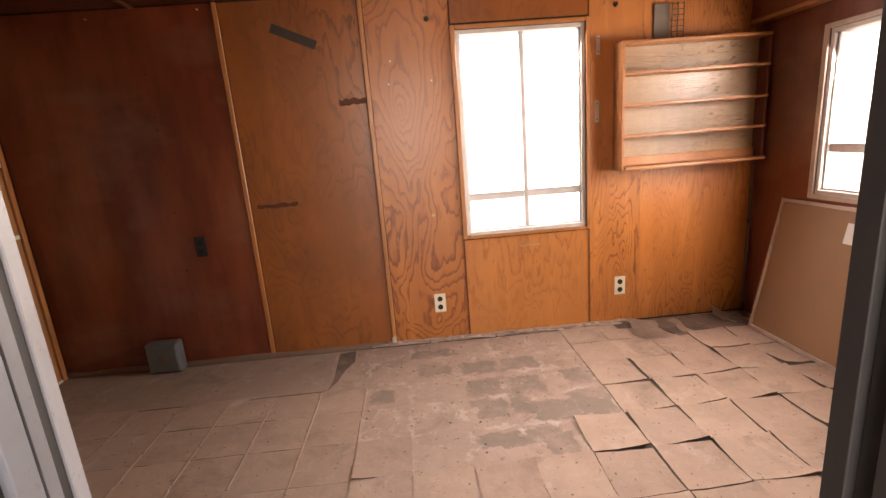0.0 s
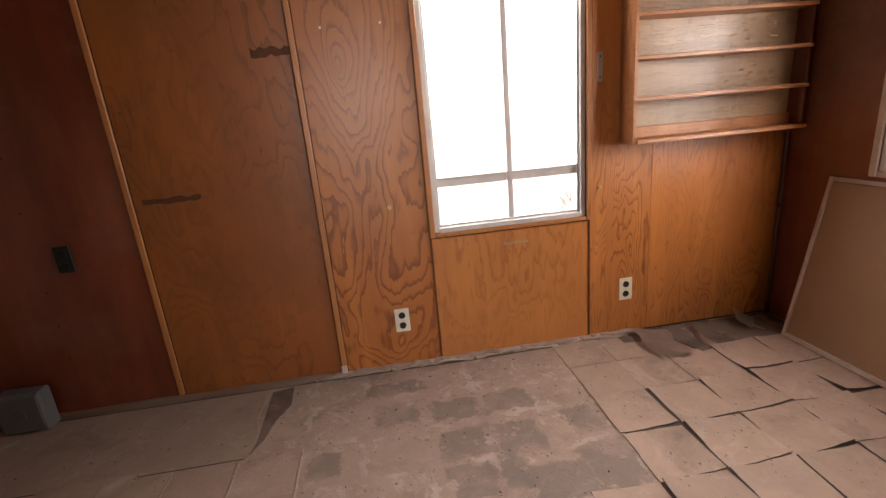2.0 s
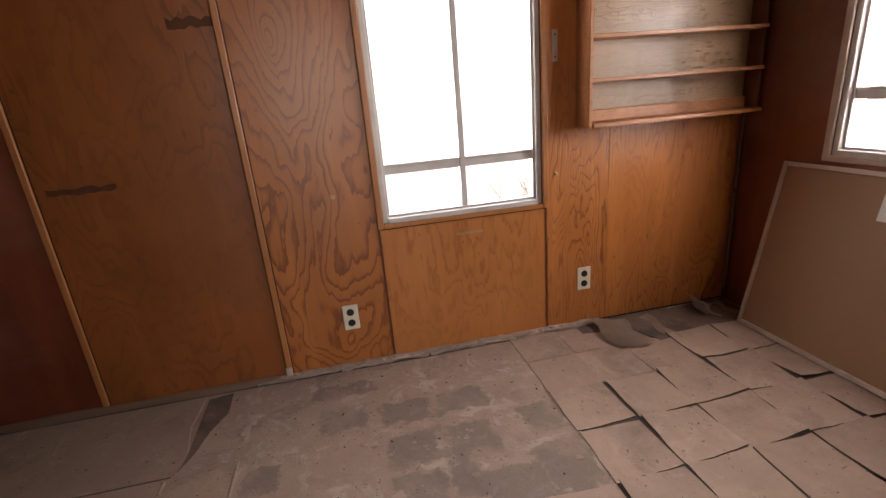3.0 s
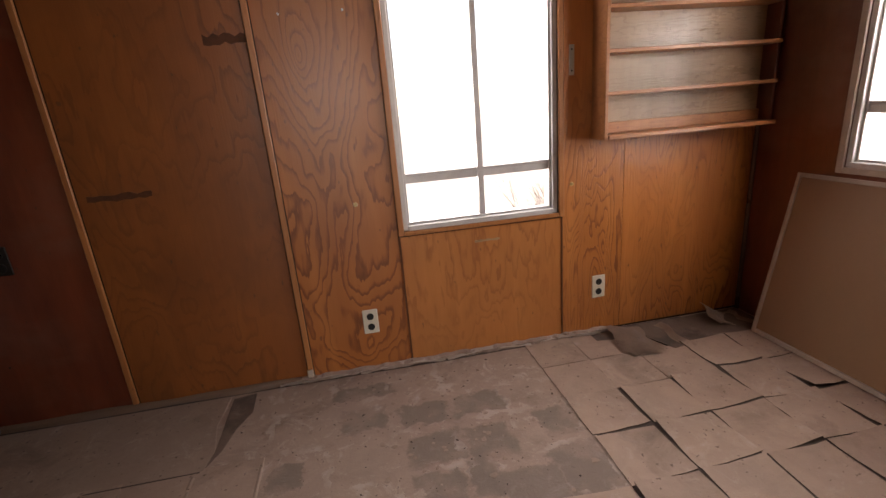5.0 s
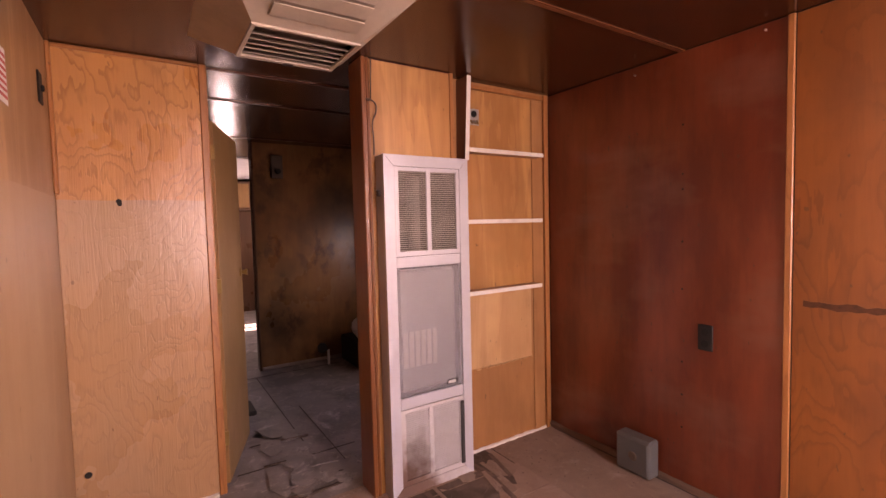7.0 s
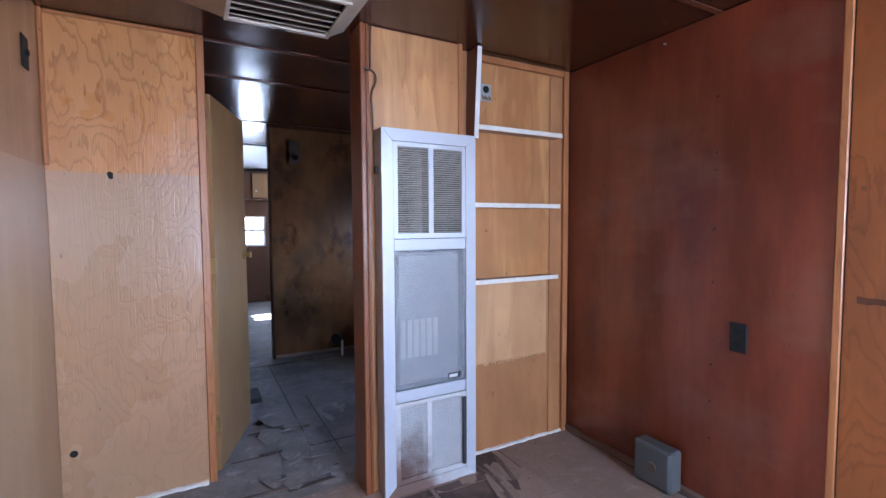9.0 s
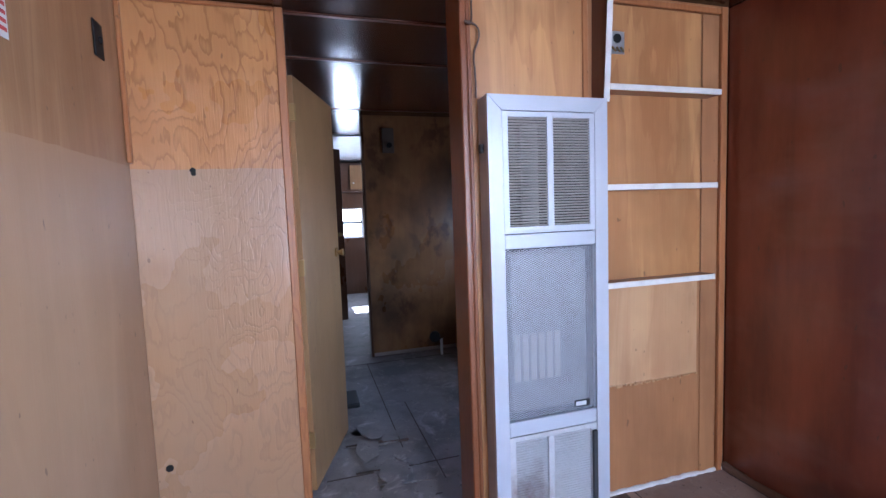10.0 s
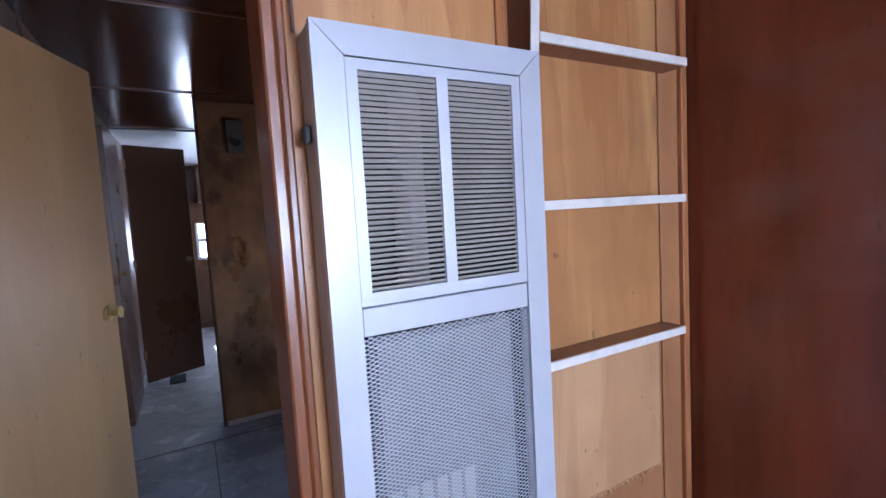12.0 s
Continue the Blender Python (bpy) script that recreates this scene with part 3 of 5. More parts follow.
D = [("stile", (0.0, 0.04, -0.015, 0.015, 0.03, 1.9), JAMB), ("stile", (L - 0.045, L - 0.022, -0.015, 0.017, 0.03, 1.9), JAMB), ("edge_strip", (L - 0.022, L, -0.015, 0.016, 0.03, 1.9), BATTEN),
     ("rail", (0.04, L - 0.045, -0.015, 0.015, 0.03, 0.09), JAMB), ("rail", (0.04, L - 0.045, -0.015, 0.018, 1.03, 1.075), JAMB), ("rail", (0.04, L - 0.045, -0.015, 0.015, 1.84, 1.9), JAMB),
     ("lower_panel", (0.04, L - 0.045, -0.008, 0.006, 0.09, 1.03), DOOR_WHITE), ("pane", (0.04, L - 0.045, -0.003, 0.003, 1.075, 1.84), GLASS)]
for nm, a, mt in D:
    o = part(nm, boxes(a, bevel=0.002 if mt != GLASS else 0.0), mt)
    o.parent = door
door.matrix_basis = Matrix.Translation((0.53, 1.065, 0)) @ Matrix.Rotation(radians(180 - 7), 4, "Z") @ Matrix.Diagonal((1, -1, 1, 1))

# ---- west side: faded panel, heater partition, niche ----
WX = -1.725
wall_w = part("wall_west", boxes((WX - 0.05, WX - 0.004, S, 1.585, -0.08, CEIL)), WEST)
tagged(wall_w, "faded varnished plywood partition with two holes", "wall", kind="structure")
part("panel", boxes((WX - 0.004, WX, S + 0.002, 1.563, 0.012, 2.02), bevel=0.001), WEST, wall_w)
part("batten", boxes((WX - 0.052, WX + 0.008, 1.563, 1.597, 0.0, CEIL), bevel=0.004), BATTEN, wall_w, "reddish edge strip")
part("batten", boxes((WX, WX + 0.014, S + 0.018, 1.562, 2.012, 2.028), bevel=0.004), BATTEN, wall_w)
part("batten", boxes((WX, WX + 0.012, S + 0.003, S + 0.017, 1.43, 2.01), bevel=0.003), BATTEN, wall_w)
bm = bmesh.new()
cyl(bm, (WX - 0.001, 1.238, 1.404), (WX + 0.002, 1.238, 1.404), 0.011, seg=14)
cyl(bm, (WX - 0.001, 1.240, 1.392), (WX + 0.002, 1.240, 1.392), 0.009, seg=14)
part("hole", bm, DARK, wall_w)
part("hole", cyl(bmesh.new(), (WX - 0.001, 1.075, 0.258), (WX + 0.002, 1.075, 0.258), 0.014, seg=12), DARK, wall_w)

FX = -1.275
part_w = part("wall_partition", boxes((-1.40, FX - 0.005, 2.185, 2.665, -0.08, CEIL), (-1.40, -1.345, 2.665, N, -0.08, CEIL)), RED_BROWN)
tagged(part_w, "plywood partition between room and hall", "wall", kind="structure")
part("panel", boxes((FX - 0.005, FX, 2.203, 2.64, 0.0, 2.025), bevel=0.001), CEDAR, part_w)
part("batten", boxes((-1.41, FX + 0.012, 2.163, 2.185, 0.0, CEIL), bevel=0.004), END_BOARD, part_w, "dark reddish end board")
part("batten", boxes((FX - 0.004, FX + 0.010, 2.186, 2.202, 0.0, CEIL), bevel=0.004), END_BOARD, part_w)
part("batten", boxes((FX - 0.005, FX + 0.004, 2.641, 2.664, 0.0, CEIL), bevel=0.002), BATTEN, part_w)
part("panel", boxes((-1.345, -1.338, 2.67, N - 0.012, 0.0, CEIL), bevel=0.001), NICHE_LOW, part_w)
part("panel", boxes((-1.338, -1.330, 2.745, 3.245, 0.905, 1.985), bevel=0.001), CEDAR, part_w, "streaked orange niche back panel")
part("panel", boxes((-1.338, -1.330, 2.690, 3.235, 0.475, 0.9045), bevel=0.001), BLEACHED, part_w, "paler niche back panel with a ragged lower edge")
part("panel", boxes((-1.3375, -1.3315, 2.690, 2.7445, 0.905, 1.60)), CEDAR, part_w)
bm, rr = bmesh.new(), random.Random(17)
for k in range(46):
    y = 2.75 + k * 0.0107
    box(bm, -1.3375, -1.3305, y, y + rr.uniform(0.006, 0.0105), 0.475 - rr.uniform(0.002, 0.016), 0.4745)
part("torn_edge", bm, BLEACHED, part_w, "splintered pale lower edge of the panel")
part("batten", boxes((-1.337, -1.318, 3.345, 3.372, 0.0, 2.02), bevel=0.003), BATTEN, part_w)
part("batten", boxes((-1.337, -1.320, 2.745, 3.342, 1.99, 2.015), bevel=0.003), BATTEN, part_w)
part("batten", boxes((-1.337, -1.331, 3.255, 3.342, 0.0, 1.988), bevel=0.002), NICHE_LOW, part_w)

niche = thing("niche_shelves", (-1.30, 3.0, 0.0), "shallow built-in shelves with white painted front edges", "shelf")
bm = prism(bmesh.new(), [(-1.262, 2.722, 1.60), (-1.262, 2.742, 1.60), (-1.240, 2.748, 2.022), (-1.240, 2.728, 2.022)], (-0.10, 0, 0))
side = part("side_board", bm, RED_BROWN, niche)
bm = prism(bmesh.new(), [(-1.258, 2.720, 1.60), (-1.258, 2.744, 1.60), (-1.236, 2.750, 2.022), (-1.236, 2.726, 2.022)], (-0.0035, 0, 0))
part("edge_strip", bm, WHITE_EDGE, side)
for z, y0, y1 in ((1.655, 2.746, 3.275), (1.282, 2.69, 3.262), (0.905, 2.69, 3.252)):
    sh = part("shelf", boxes((-1.337, -1.262, y0, y1, z - 0.010, z + 0.010)), RED_BROWN, niche)
    part("edge_strip", boxes((-1.262, -1.254, y0, y1, z - 0.011, z + 0.011), bevel=0.001), WHITE_EDGE, sh)

# ---- wall heater ----
HX, H0, H1, HT = -1.186, 2.221, 2.680, 1.592
heater = thing("wall_heater", (HX, 2.45, 0.0), "tall pale enamel wall furnace with louvres and mesh", "heater")
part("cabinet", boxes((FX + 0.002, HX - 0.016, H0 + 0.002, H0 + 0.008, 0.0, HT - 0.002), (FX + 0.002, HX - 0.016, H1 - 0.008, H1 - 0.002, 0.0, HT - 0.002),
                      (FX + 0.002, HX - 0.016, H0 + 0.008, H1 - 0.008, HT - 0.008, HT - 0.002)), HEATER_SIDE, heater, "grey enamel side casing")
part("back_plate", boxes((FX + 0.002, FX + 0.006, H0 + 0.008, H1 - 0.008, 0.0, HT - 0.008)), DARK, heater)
W1 = 0.052
for pts in ([(H0, 0.0), (H0 + W1, 0.05), (H0 + W1, HT - W1), (H0, HT)], [(H0, HT), (H0 + W1, HT - W1), (H1 - W1, HT - W1), (H1, HT)],
            [(H1, HT), (H1 - W1, HT - W1), (H1 - W1, 0.05), (H1, 0.0)], [(H0, 0.0), (H1, 0.0), (H1 - W1, 0.05), (H0 + W1, 0.05)]):
    cy, cz = sum(p[0] for p in pts) / 4, sum(p[1] for p in pts) / 4
    pts = [(HX, y + (cy - y) * 0.004, z + (0.0006 if z < cz else -0.0006)) for y, z in pts]
    bm = prism(bmesh.new(), pts, (-0.018, 0, 0))
    part("front_trim", bm, HEATER if cz > 0.1 else HEATER_LOW, heater)
Y0, Y1 = H0 + W1 + 0.001, H1 - W1 - 0.001


def slatted(name, y0, y1, z0, z1, pitch, depth, mat, parent):
    bm = bmesh.new()
    n = int((z1 - z0) / pitch)
    for i in range(n):
        z = z0 + (i + 0.5) * (z1 - z0) / n
        prism(bm, [(HX - 0.004, y0, z + pitch * 0.30), (HX - 0.002, y0, z + pitch * 0.12), (HX - 0.004 - depth, y0, z - pitch * 0.36), (HX - 0.006 - depth, y0, z - pitch * 0.2)], (0, y1 - y0, 0))
    return part(name, bm, mat, parent)


grille = part("upper_grille", boxes((HX - 0.010, HX - 0.001, Y0, Y0 + 0.020, 1.130, 1.538), (HX - 0.010, HX - 0.001, Y1 - 0.020, Y1, 1.130, 1.538),
                                    (HX - 0.010, HX - 0.001, Y0 + 0.020, Y1 - 0.020, 1.520, 1.538), (HX - 0.010, HX - 0.001, Y0 + 0.020, Y1 - 0.020, 1.130, 1.152),
                                    (HX - 0.010, HX - 0.001, 2.440, 2.463, 1.152, 1.520)), HEATER, heater)
slatted("louvre_bank", Y0 + 0.020, 2.440, 1.152, 1.520, 0.0094, 0.0045, SLAT, grille)
slatted("louvre_bank", 2.463, Y1 - 0.020, 1.152, 1.520, 0.0094, 0.0045, SLAT, grille)
part("cross_panel", boxes((HX - 0.014, HX - 0.002, Y0, Y1, 1.078, 1.127), bevel=0.002), HEATER, heater)


def mesh_screen(y0, y1, z0, z1):
    """Expanded metal: two crossing sets of thin strands."""
    bm = bmesh.new()
    slope, pitch, w = 0.5, 0.0078, 0.0009
    for s in (1, -1):
        x = HX - 0.007 - (0.0006 if s < 0 else 0.0)
        span = (y1 - y0) * slope
        c = z0 - span
        while c < z1 + span:
            f = (lambda y: c + slope * (y - y0)) if s > 0 else (lambda y: c + span - slope * (y - y0))
            ya, yb = y0, y1
            pts = []
            for k in range(41):
                y = y0 + (y1 - y0) * k / 40
                if z0 <= f(y) <= z1:
                    pts.append(y)
            if len(pts) > 1:
                ya, yb = pts[0], pts[-1]
                prism(bm, [(x, ya, f(ya) - w), (x, yb, f(yb) - w), (x, yb, f(yb) + w), (x, ya, f(ya) + w)], (-0.0005, 0, 0))
            c += pitch
    return bm


screen = part("mesh_screen", mesh_screen(Y0, Y1, 0.472, 1.077), HEATER, heater, "fine expanded metal mesh")
part("burner_box", boxes((FX + 0.008, HX - 0.040, 2.30, 2.615, 0.48, 1.06), bevel=0.01), TIN, heater, "dull tin burner chamber behind the mesh")
part("burner_drum", cyl(bmesh.new(), (-1.245, 2.40, 1.15), (-1.245, 2.40, 1.50), 0.03, seg=16), TIN, heater)
for k in range(6):
    part("heat_shield", boxes((HX - 0.034, HX - 0.030, 2.312 + 0.032 * k, 2.336 + 0.032 * k, 0.60, 0.77), bevel=0.001), SLAT, heater)
part("cross_panel", boxes((HX - 0.014, HX - 0.001, Y0, Y1, 0.418, 0.470), bevel=0.002), HEATER, heater)
low = part("lower_grille", boxes((HX - 0.010, HX - 0.002, Y0, Y0 + 0.022, 0.052, 0.414), (HX - 0.010, HX - 0.002, Y1 - 0.024, Y1, 0.052, 0.414), (HX - 0.010, HX - 0.002, Y0 + 0.022, Y1 - 0.024, 0.398, 0.414),
                                 (HX - 0.010, HX - 0.002, Y0 + 0.022, Y1 - 0.024, 0.052, 0.075), (HX - 0.010, HX - 0.001, 2.425, 2.447, 0.075, 0.398)), HEATER_LOW, heater, "rust-stained lower grille")
part("filter_plate", boxes((HX - 0.016, HX - 0.011, Y0 + 0.004, Y1 - 0.004, 0.056, 0.410)), HEATER_LOW, low, "pale rust-streaked plate")
slatted("louvre_bank", Y0 + 0.022, 2.425, 0.075, 0.398, 0.0094, 0.004, HEATER_LOW, low)
slatted("louvre_bank", 2.447, Y1 - 0.024, 0.075, 0.398, 0.0094, 0.004, HEATER_LOW, low)
part("pull_strip", boxes((HX - 0.002, HX + 0.010, Y1 - 0.022, Y1 - 0.002, 0.07, 0.39), bevel=0.003), ALU_DARK_SHADE, heater, "dark metal edge pull")
badge = part("badge", boxes((HX - 0.006, HX - 0.003, 2.535, 2.600, 0.485, 0.510)), BLACK, heater, "small dark maker's plate with pale lettering bar")
part("badge_bar", boxes((HX - 0.003, HX - 0.002, 2.540, 2.583, 0.490, 0.505)), PAPER, badge)

part("side_knob", boxes((-1.245, -1.222, H0 - 0.012, H0 + 0.001, 1.405, 1.435), bevel=0.003), ALU_DARK_SHADE, heater)

# thin wire hanging down the partition
cu = bpy.data.curves.new("hanging_wire", "CURVE")
cu.dimensions, cu.bevel_depth, cu.bevel_resolution = "3D", 0.0035, 2
sp = cu.splines.new("NURBS")
wp = [(FX + 0.016, 2.21, 2.02), (FX + 0.016, 2.205, 1.92), (FX + 0.018, 2.205, 1.83), (FX + 0.03, 2.17, 1.838), (FX + 0.02, 2.19, 1.842), (FX + 0.018, 2.228, 1.83), (FX + 0.016, 2.232, 1.79), (FX + 0.016, 2.205, 1.74), (FX + 0.016, 2.215, 1.66), (FX + 0.016, 2.213, 1.593)]
sp.points.add(len(wp) - 1)
for q, p in zip(sp.points, wp):
    q.co = (*p, 1)
sp.use_endpoint_u, sp.order_u = True, 3
cu.materials.append(WIRE)
tagged(new("hanging_wire", cu), "thin dark brown wire hanging down beside the heater", "wire")


# ---- fittings on the walls ----
def outlet(x, z):
    t = thing("wall_outlet", (x, P, z), "cream wall outlet plate with two dark sockets", "outlet", "outlets")
    part("plate", boxes((x - 0.035, x + 0.035, P - 0.006, P, z - 0.06, z + 0.06), bevel=0.003), CREAM, t)
    for dz in (0.026, -0.026):
        bm = cyl(bmesh.new(), (x, P - 0.006, z + dz), (x, P - 0.009, z + dz), 0.0165, seg=18)
        soc = part("socket", bm, BLACK, t)
        for dx in (-0.006, 0.006):
            part("slot", boxes((x + dx - 0.0012, x + dx + 0.0012, P - 0.0095, P - 0.009, z + dz - 0.002, z + dz + 0.007)), DARK, soc)
    part("screw", cyl(bmesh.new(), (x, P - 0.006, z), (x, P - 0.0075, z), 0.0035), STEEL, t)


outlet(0.968, 0.251)
outlet(2.118, 0.252)

t = thing("dark_outlet", (-0.403, P, 0.738), "dark brown outlet plate on the reddish wall", "outlet")
part("plate", boxes((-0.436, -0.370, P - 0.006, P, 0.680, 0.797), bevel=0.003), BLACK, t)
for dz in (0.026, -0.026):
    part("socket", cyl(bmesh.new(), (-0.403, P - 0.006, 0.738 + dz), (-0.403, P - 0.009, 0.738 + dz), 0.0165, seg=16), DARK, t)

t = thing("junction_box", (-0.70, 3.35, 0.0), "small grey metal box standing against the wall", "box")
bm = boxes((-0.80, -0.61, 3.305, 3.385, 0.008, 0.195), bevel=0.010)
part("body", bm, BOX_GREY, t)
part("cover", boxes((-0.788, -0.622, 3.300, 3.305, 0.022, 0.182), bevel=0.002), BOX_GREY, t)
bm = cyl(bmesh.new(), (-0.70, 3.30, 0.10), (-0.70, 3.297, 0.10), 0.024, 0.020, 14)
part("knockout", bm, RUSTY, t, "scratched rusty knockout")

bm = boxes((-0.125, 0.125, -0.0012, 0.0, -0.024, 0.024))
o = part("tape_strip", bm, TAPE)
o.matrix_basis = pose(0.295, P - 0.0005, 1.838, 0, 24, 0)
tagged(o, "strip of dark grey tape stuck on the plywood", "tape")


def ragged(name, x0, x1, z0, z1, mat, seed, label, y=None, n=22):
    rnd = random.Random(seed)
    y = P if y is None else y
    top = [(x0 + (x1 - x0) * i / n, y - 0.0012, z1 - rnd.random() * (z1 - z0) * 0.35) for i in range(n + 1)]
    bot = [(x0 + (x1 - x0) * i / n, y - 0.0012, z0 + rnd.random() * (z1 - z0) * 0.35) for i in range(n, -1, -1)]
    o = part(name, prism(bmesh.new(), top + bot, (0, 0.001, 0)), mat)
    return tagged(o, label, "scar")


ragged("veneer_scar", -0.045, 0.19, 0.921, 0.956, SCAR, 3, "ragged dark scar torn in the veneer", n=9)
ragged("veneer_scar", 0.495, 0.652, 1.462, 1.508, SCAR, 8, "dark scorched patch beside the batten", n=8)
ragged("veneer_chip", 1.49, 1.61, 0.563, 0.578, RAWPLY, 9, "pale chip in the panel below the window", n=8)
for x, z in ((1.018, 1.885), (2.076, 1.897)):
    o = part("peg_stub", cyl(bmesh.new(), (x, P, z), (x, P - 0.014, z), 0.014, 0.010, 12), BLACK)
    tagged(o, "small dark knob on the plywood", "knob", "wall knobs")
for x, z in ((0.97, 0.805), (1.972, 0.788)):
    o = part("curtain_hook", cyl(cyl(bmesh.new(), (x, P, z), (x, P - 0.005, z), 0.010, 0.009, 12), (x, P - 0.005, z), (x, P - 0.016, z + 0.004), 0.004, 0.005, 8), BRASS)
    tagged(o, "small dull metal hook beside the window", "hook", "hooks")
for x, z, w, hgt in ((1.977, 1.690, 0.02, 0.10), (1.970, 1.330, 0.024, 0.125)):
    t = thing("curtain_bracket", (x, P, z), "worn metal bracket plate with screws", "bracket", "brackets")
    part("plate", boxes((x - w / 2, x + w / 2, P - 0.003, P, z - hgt / 2, z + hgt / 2), bevel=0.001), STEEL, t)
    for s in (-1, 1):
        part("screw", cyl(bmesh.new(), (x, P - 0.003, z + s * hgt * 0.35), (x, P - 0.0045, z + s * hgt * 0.35), 0.004), ALU_DARK_SHADE, t)
for x, z in ((-0.18, 2.0), (-0.75, 1.985), (0.78, 1.56), (1.02, 1.565), (0.80, 1.68)):
    o = part("nail", cyl(bmesh.new(), (x, P, z), (x, P - 0.012, z), 0.004, seg=8), STEEL)
    tagged(o, "small bare nail in the plywood wall", "nail", "nails")

# dark nail heads down the joint of the reddish wall
for z in (1.477, 1.408, 1.167, 0.946, 0.603, 0.447, 0.29, 1.70):
    o = part("nail", cyl(bmesh.new(), (-0.511, P, z), (-0.511, P - 0.0015, z), 0.0055, 0.004, 8), SEAM)
    tagged(o, "small dark nail head in the reddish plywood", "nail", "dark nails")

# bare fixture plate with wire cage above the wall shelf
t = thing("vent_cage", (2.37, P, 1.78), "rusty dark wall box with a wire cage", "vent")
part("plate", boxes((2.292, 2.385, P - 0.012, P, 1.69, 1.885), bevel=0.003), RUSTY, t)
for k in range(7):
    z = 1.70 + k * 0.029
    part("wire", cyl(bmesh.new(), (2.387, P - 0.03, z), (2.455, P - 0.03, z), 0.0022, seg=6), ALU_DARK_SHADE, t)
for x in (2.387, 2.42, 2.455):
    part("wire", cyl(bmesh.new(), (x, P - 0.03, 1.692), (x, P - 0.03, 1.882), 0.0026, seg=6), ALU_DARK_SHADE, t)
    for z in (1.694, 1.880):
        part("wire", cyl(bmesh.new(), (x, P - 0.03, z), (x, P, z), 0.0022, seg=6), ALU_DARK_SHADE, t)

# ---- wall shelf in the corner ----
t = thing("wall_shelf", (2.5, 3.35, 0.985), "open wooden wall shelf with bare veneer back", "shelf")
SX0, SX1, SY = 2.068, 2.925, 3.288
part("back_panel", boxes((SX0 + 0.016, SX1, P - 0.008, P, 1.0, 1.672)), RAWPLY, t, "peeling raw veneer back")
part("side_board", boxes((SX0, SX0 + 0.016, SY, P, 0.985, 1.685), bevel=0.002), SHELF_WOOD, t)
part("side_board", boxes((SX1 + 0.001, SX1 + 0.016, SY + 0.03, P, 1.0, 1.685), bevel=0.002), RED_BROWN, t)
for z, th in ((1.675, 0.016), (1.515, 0.016), (1.345, 0.016), (1.176, 0.016)):
    part("shelf", boxes((SX0 + 0.017, SX1, SY + 0.004, P - 0.009, z - th / 2, z + th / 2), bevel=0.002), SHELF_WOOD, t)
part("shelf", boxes((SX0 + 0.017, SX1, SY - 0.010, P - 0.009, 0.986, 1.004), bevel=0.002), SHELF_WOOD, t)
part("ledge", boxes((SX0 + 0.018, SX1 - 0.002, P - 0.030, P - 0.010, 1.005, 1.055), bevel=0.003), SHELF_WOOD, t)

bm, rr = bmesh.new(), random.Random(23)
for _ in range(90):
    x = min(max(rr.gauss(2.72, 0.09), SX0 + 0.05), SX1 - 0.06)
    z = rr.uniform(1.06, 1.66)
    if min(abs(z - q) for q in (1.675, 1.515, 1.345, 1.176)) < 0.02:
        continue
    w, h, d = rr.uniform(0.012, 0.045), rr.uniform(0.003, 0.008), rr.uniform(0.002, 0.008)
    prism(bm, [(x, P - 0.0085, z), (x + w, P - 0.0085, z + rr.uniform(-0.002, 0.002)), (x + w * 0.9, P - 0.009 - d, z + h), (x + w * 0.1, P - 0.009 - d * 0.6, z + h)], (0, -0.0008, 0.0006))
part("peeling_veneer", bm, RAWPLY, t, "thin curled flakes of veneer")["kind"] = "stuff"

t = thing("corner_valance", (2.9, 3.0, 1.75), "overhead board running along the end wall", "shelf")
part("board", boxes((2.872, E - 0.002, 1.9, P - 0.002, 1.742, 1.762), bevel=0.002), SHELF_WOOD, t)
part("fascia", boxes((2.872, 2.888, 1.9, P - 0.002, 1.763, 2.026), bevel=0.002), RED_BROWN, t)

# framed board leaning under the east window
t = thing("leaning_board", (2.86, 2.55, 0.0), "tan board in a pale wooden frame leaning on the wall", "board")
lean = Matrix.Translation((2.795, 0, 0.012)) @ Matrix.Rotation(radians(10.6), 4, "Y")
pcs = [("board", (0.004, 0.012, 1.95, 3.125, 0.02, 0.755), TAN), ("frame_bar", (-0.004, 0.014, 3.125, 3.142, 0.0, 0.775), PALE_TRIM), ("frame_bar", (-0.004, 0.014, 1.933, 1.95, 0.0, 0.775), PALE_TRIM),
       ("frame_bar", (-0.004, 0.014, 1.951, 3.124, 0.756, 0.775), PALE_TRIM), ("frame_bar", (-0.004, 0.014, 1.951, 3.124, 0.0, 0.019), PALE_TRIM), ("paper", (0.001, 0.003, 2.58, 2.72, 0.60, 0.70), PAPER)]
for nm, a, mt in pcs:
    o = part(nm, boxes(a, bevel=0.002 if nm != "paper" else 0.0), mt, t, "torn white paper stuck on" if nm == "paper" else "")
    o.matrix_basis = lean

# ---- sticker, switch, thermostat ----
t = thing("flag_sticker", (-0.98, S, 1.70), "small striped flag sticker on the wall", "sticker")
part("paper", boxes((-1.05, -0.91, S, S + 0.0015, 1.625, 1.775)), PAPER, t)
for k in range(7):
    z = 1.640 + k * 0.0185
    part("stripe", boxes((-1.045, -0.915, S + 0.0015, S + 0.002, z, z + 0.009)), FLAG_RED, t)
part("canton", boxes((-0.970, -0.914, S + 0.002, S + 0.0025, 1.700, 1.768)), FLAG_BLUE, t)
t = thing("light_switch", (-1.54, S, 1.80), "dark switch plate beside the corner", "switch")
part("plate", boxes((-1.575, -1.505, S, S + 0.006, 1.745, 1.86), bevel=0.003), BLACK, t)
part("toggle", boxes((-1.546, -1.534, S + 0.006, S + 0.016, 1.79, 1.812), bevel=0.002), DARK, t)

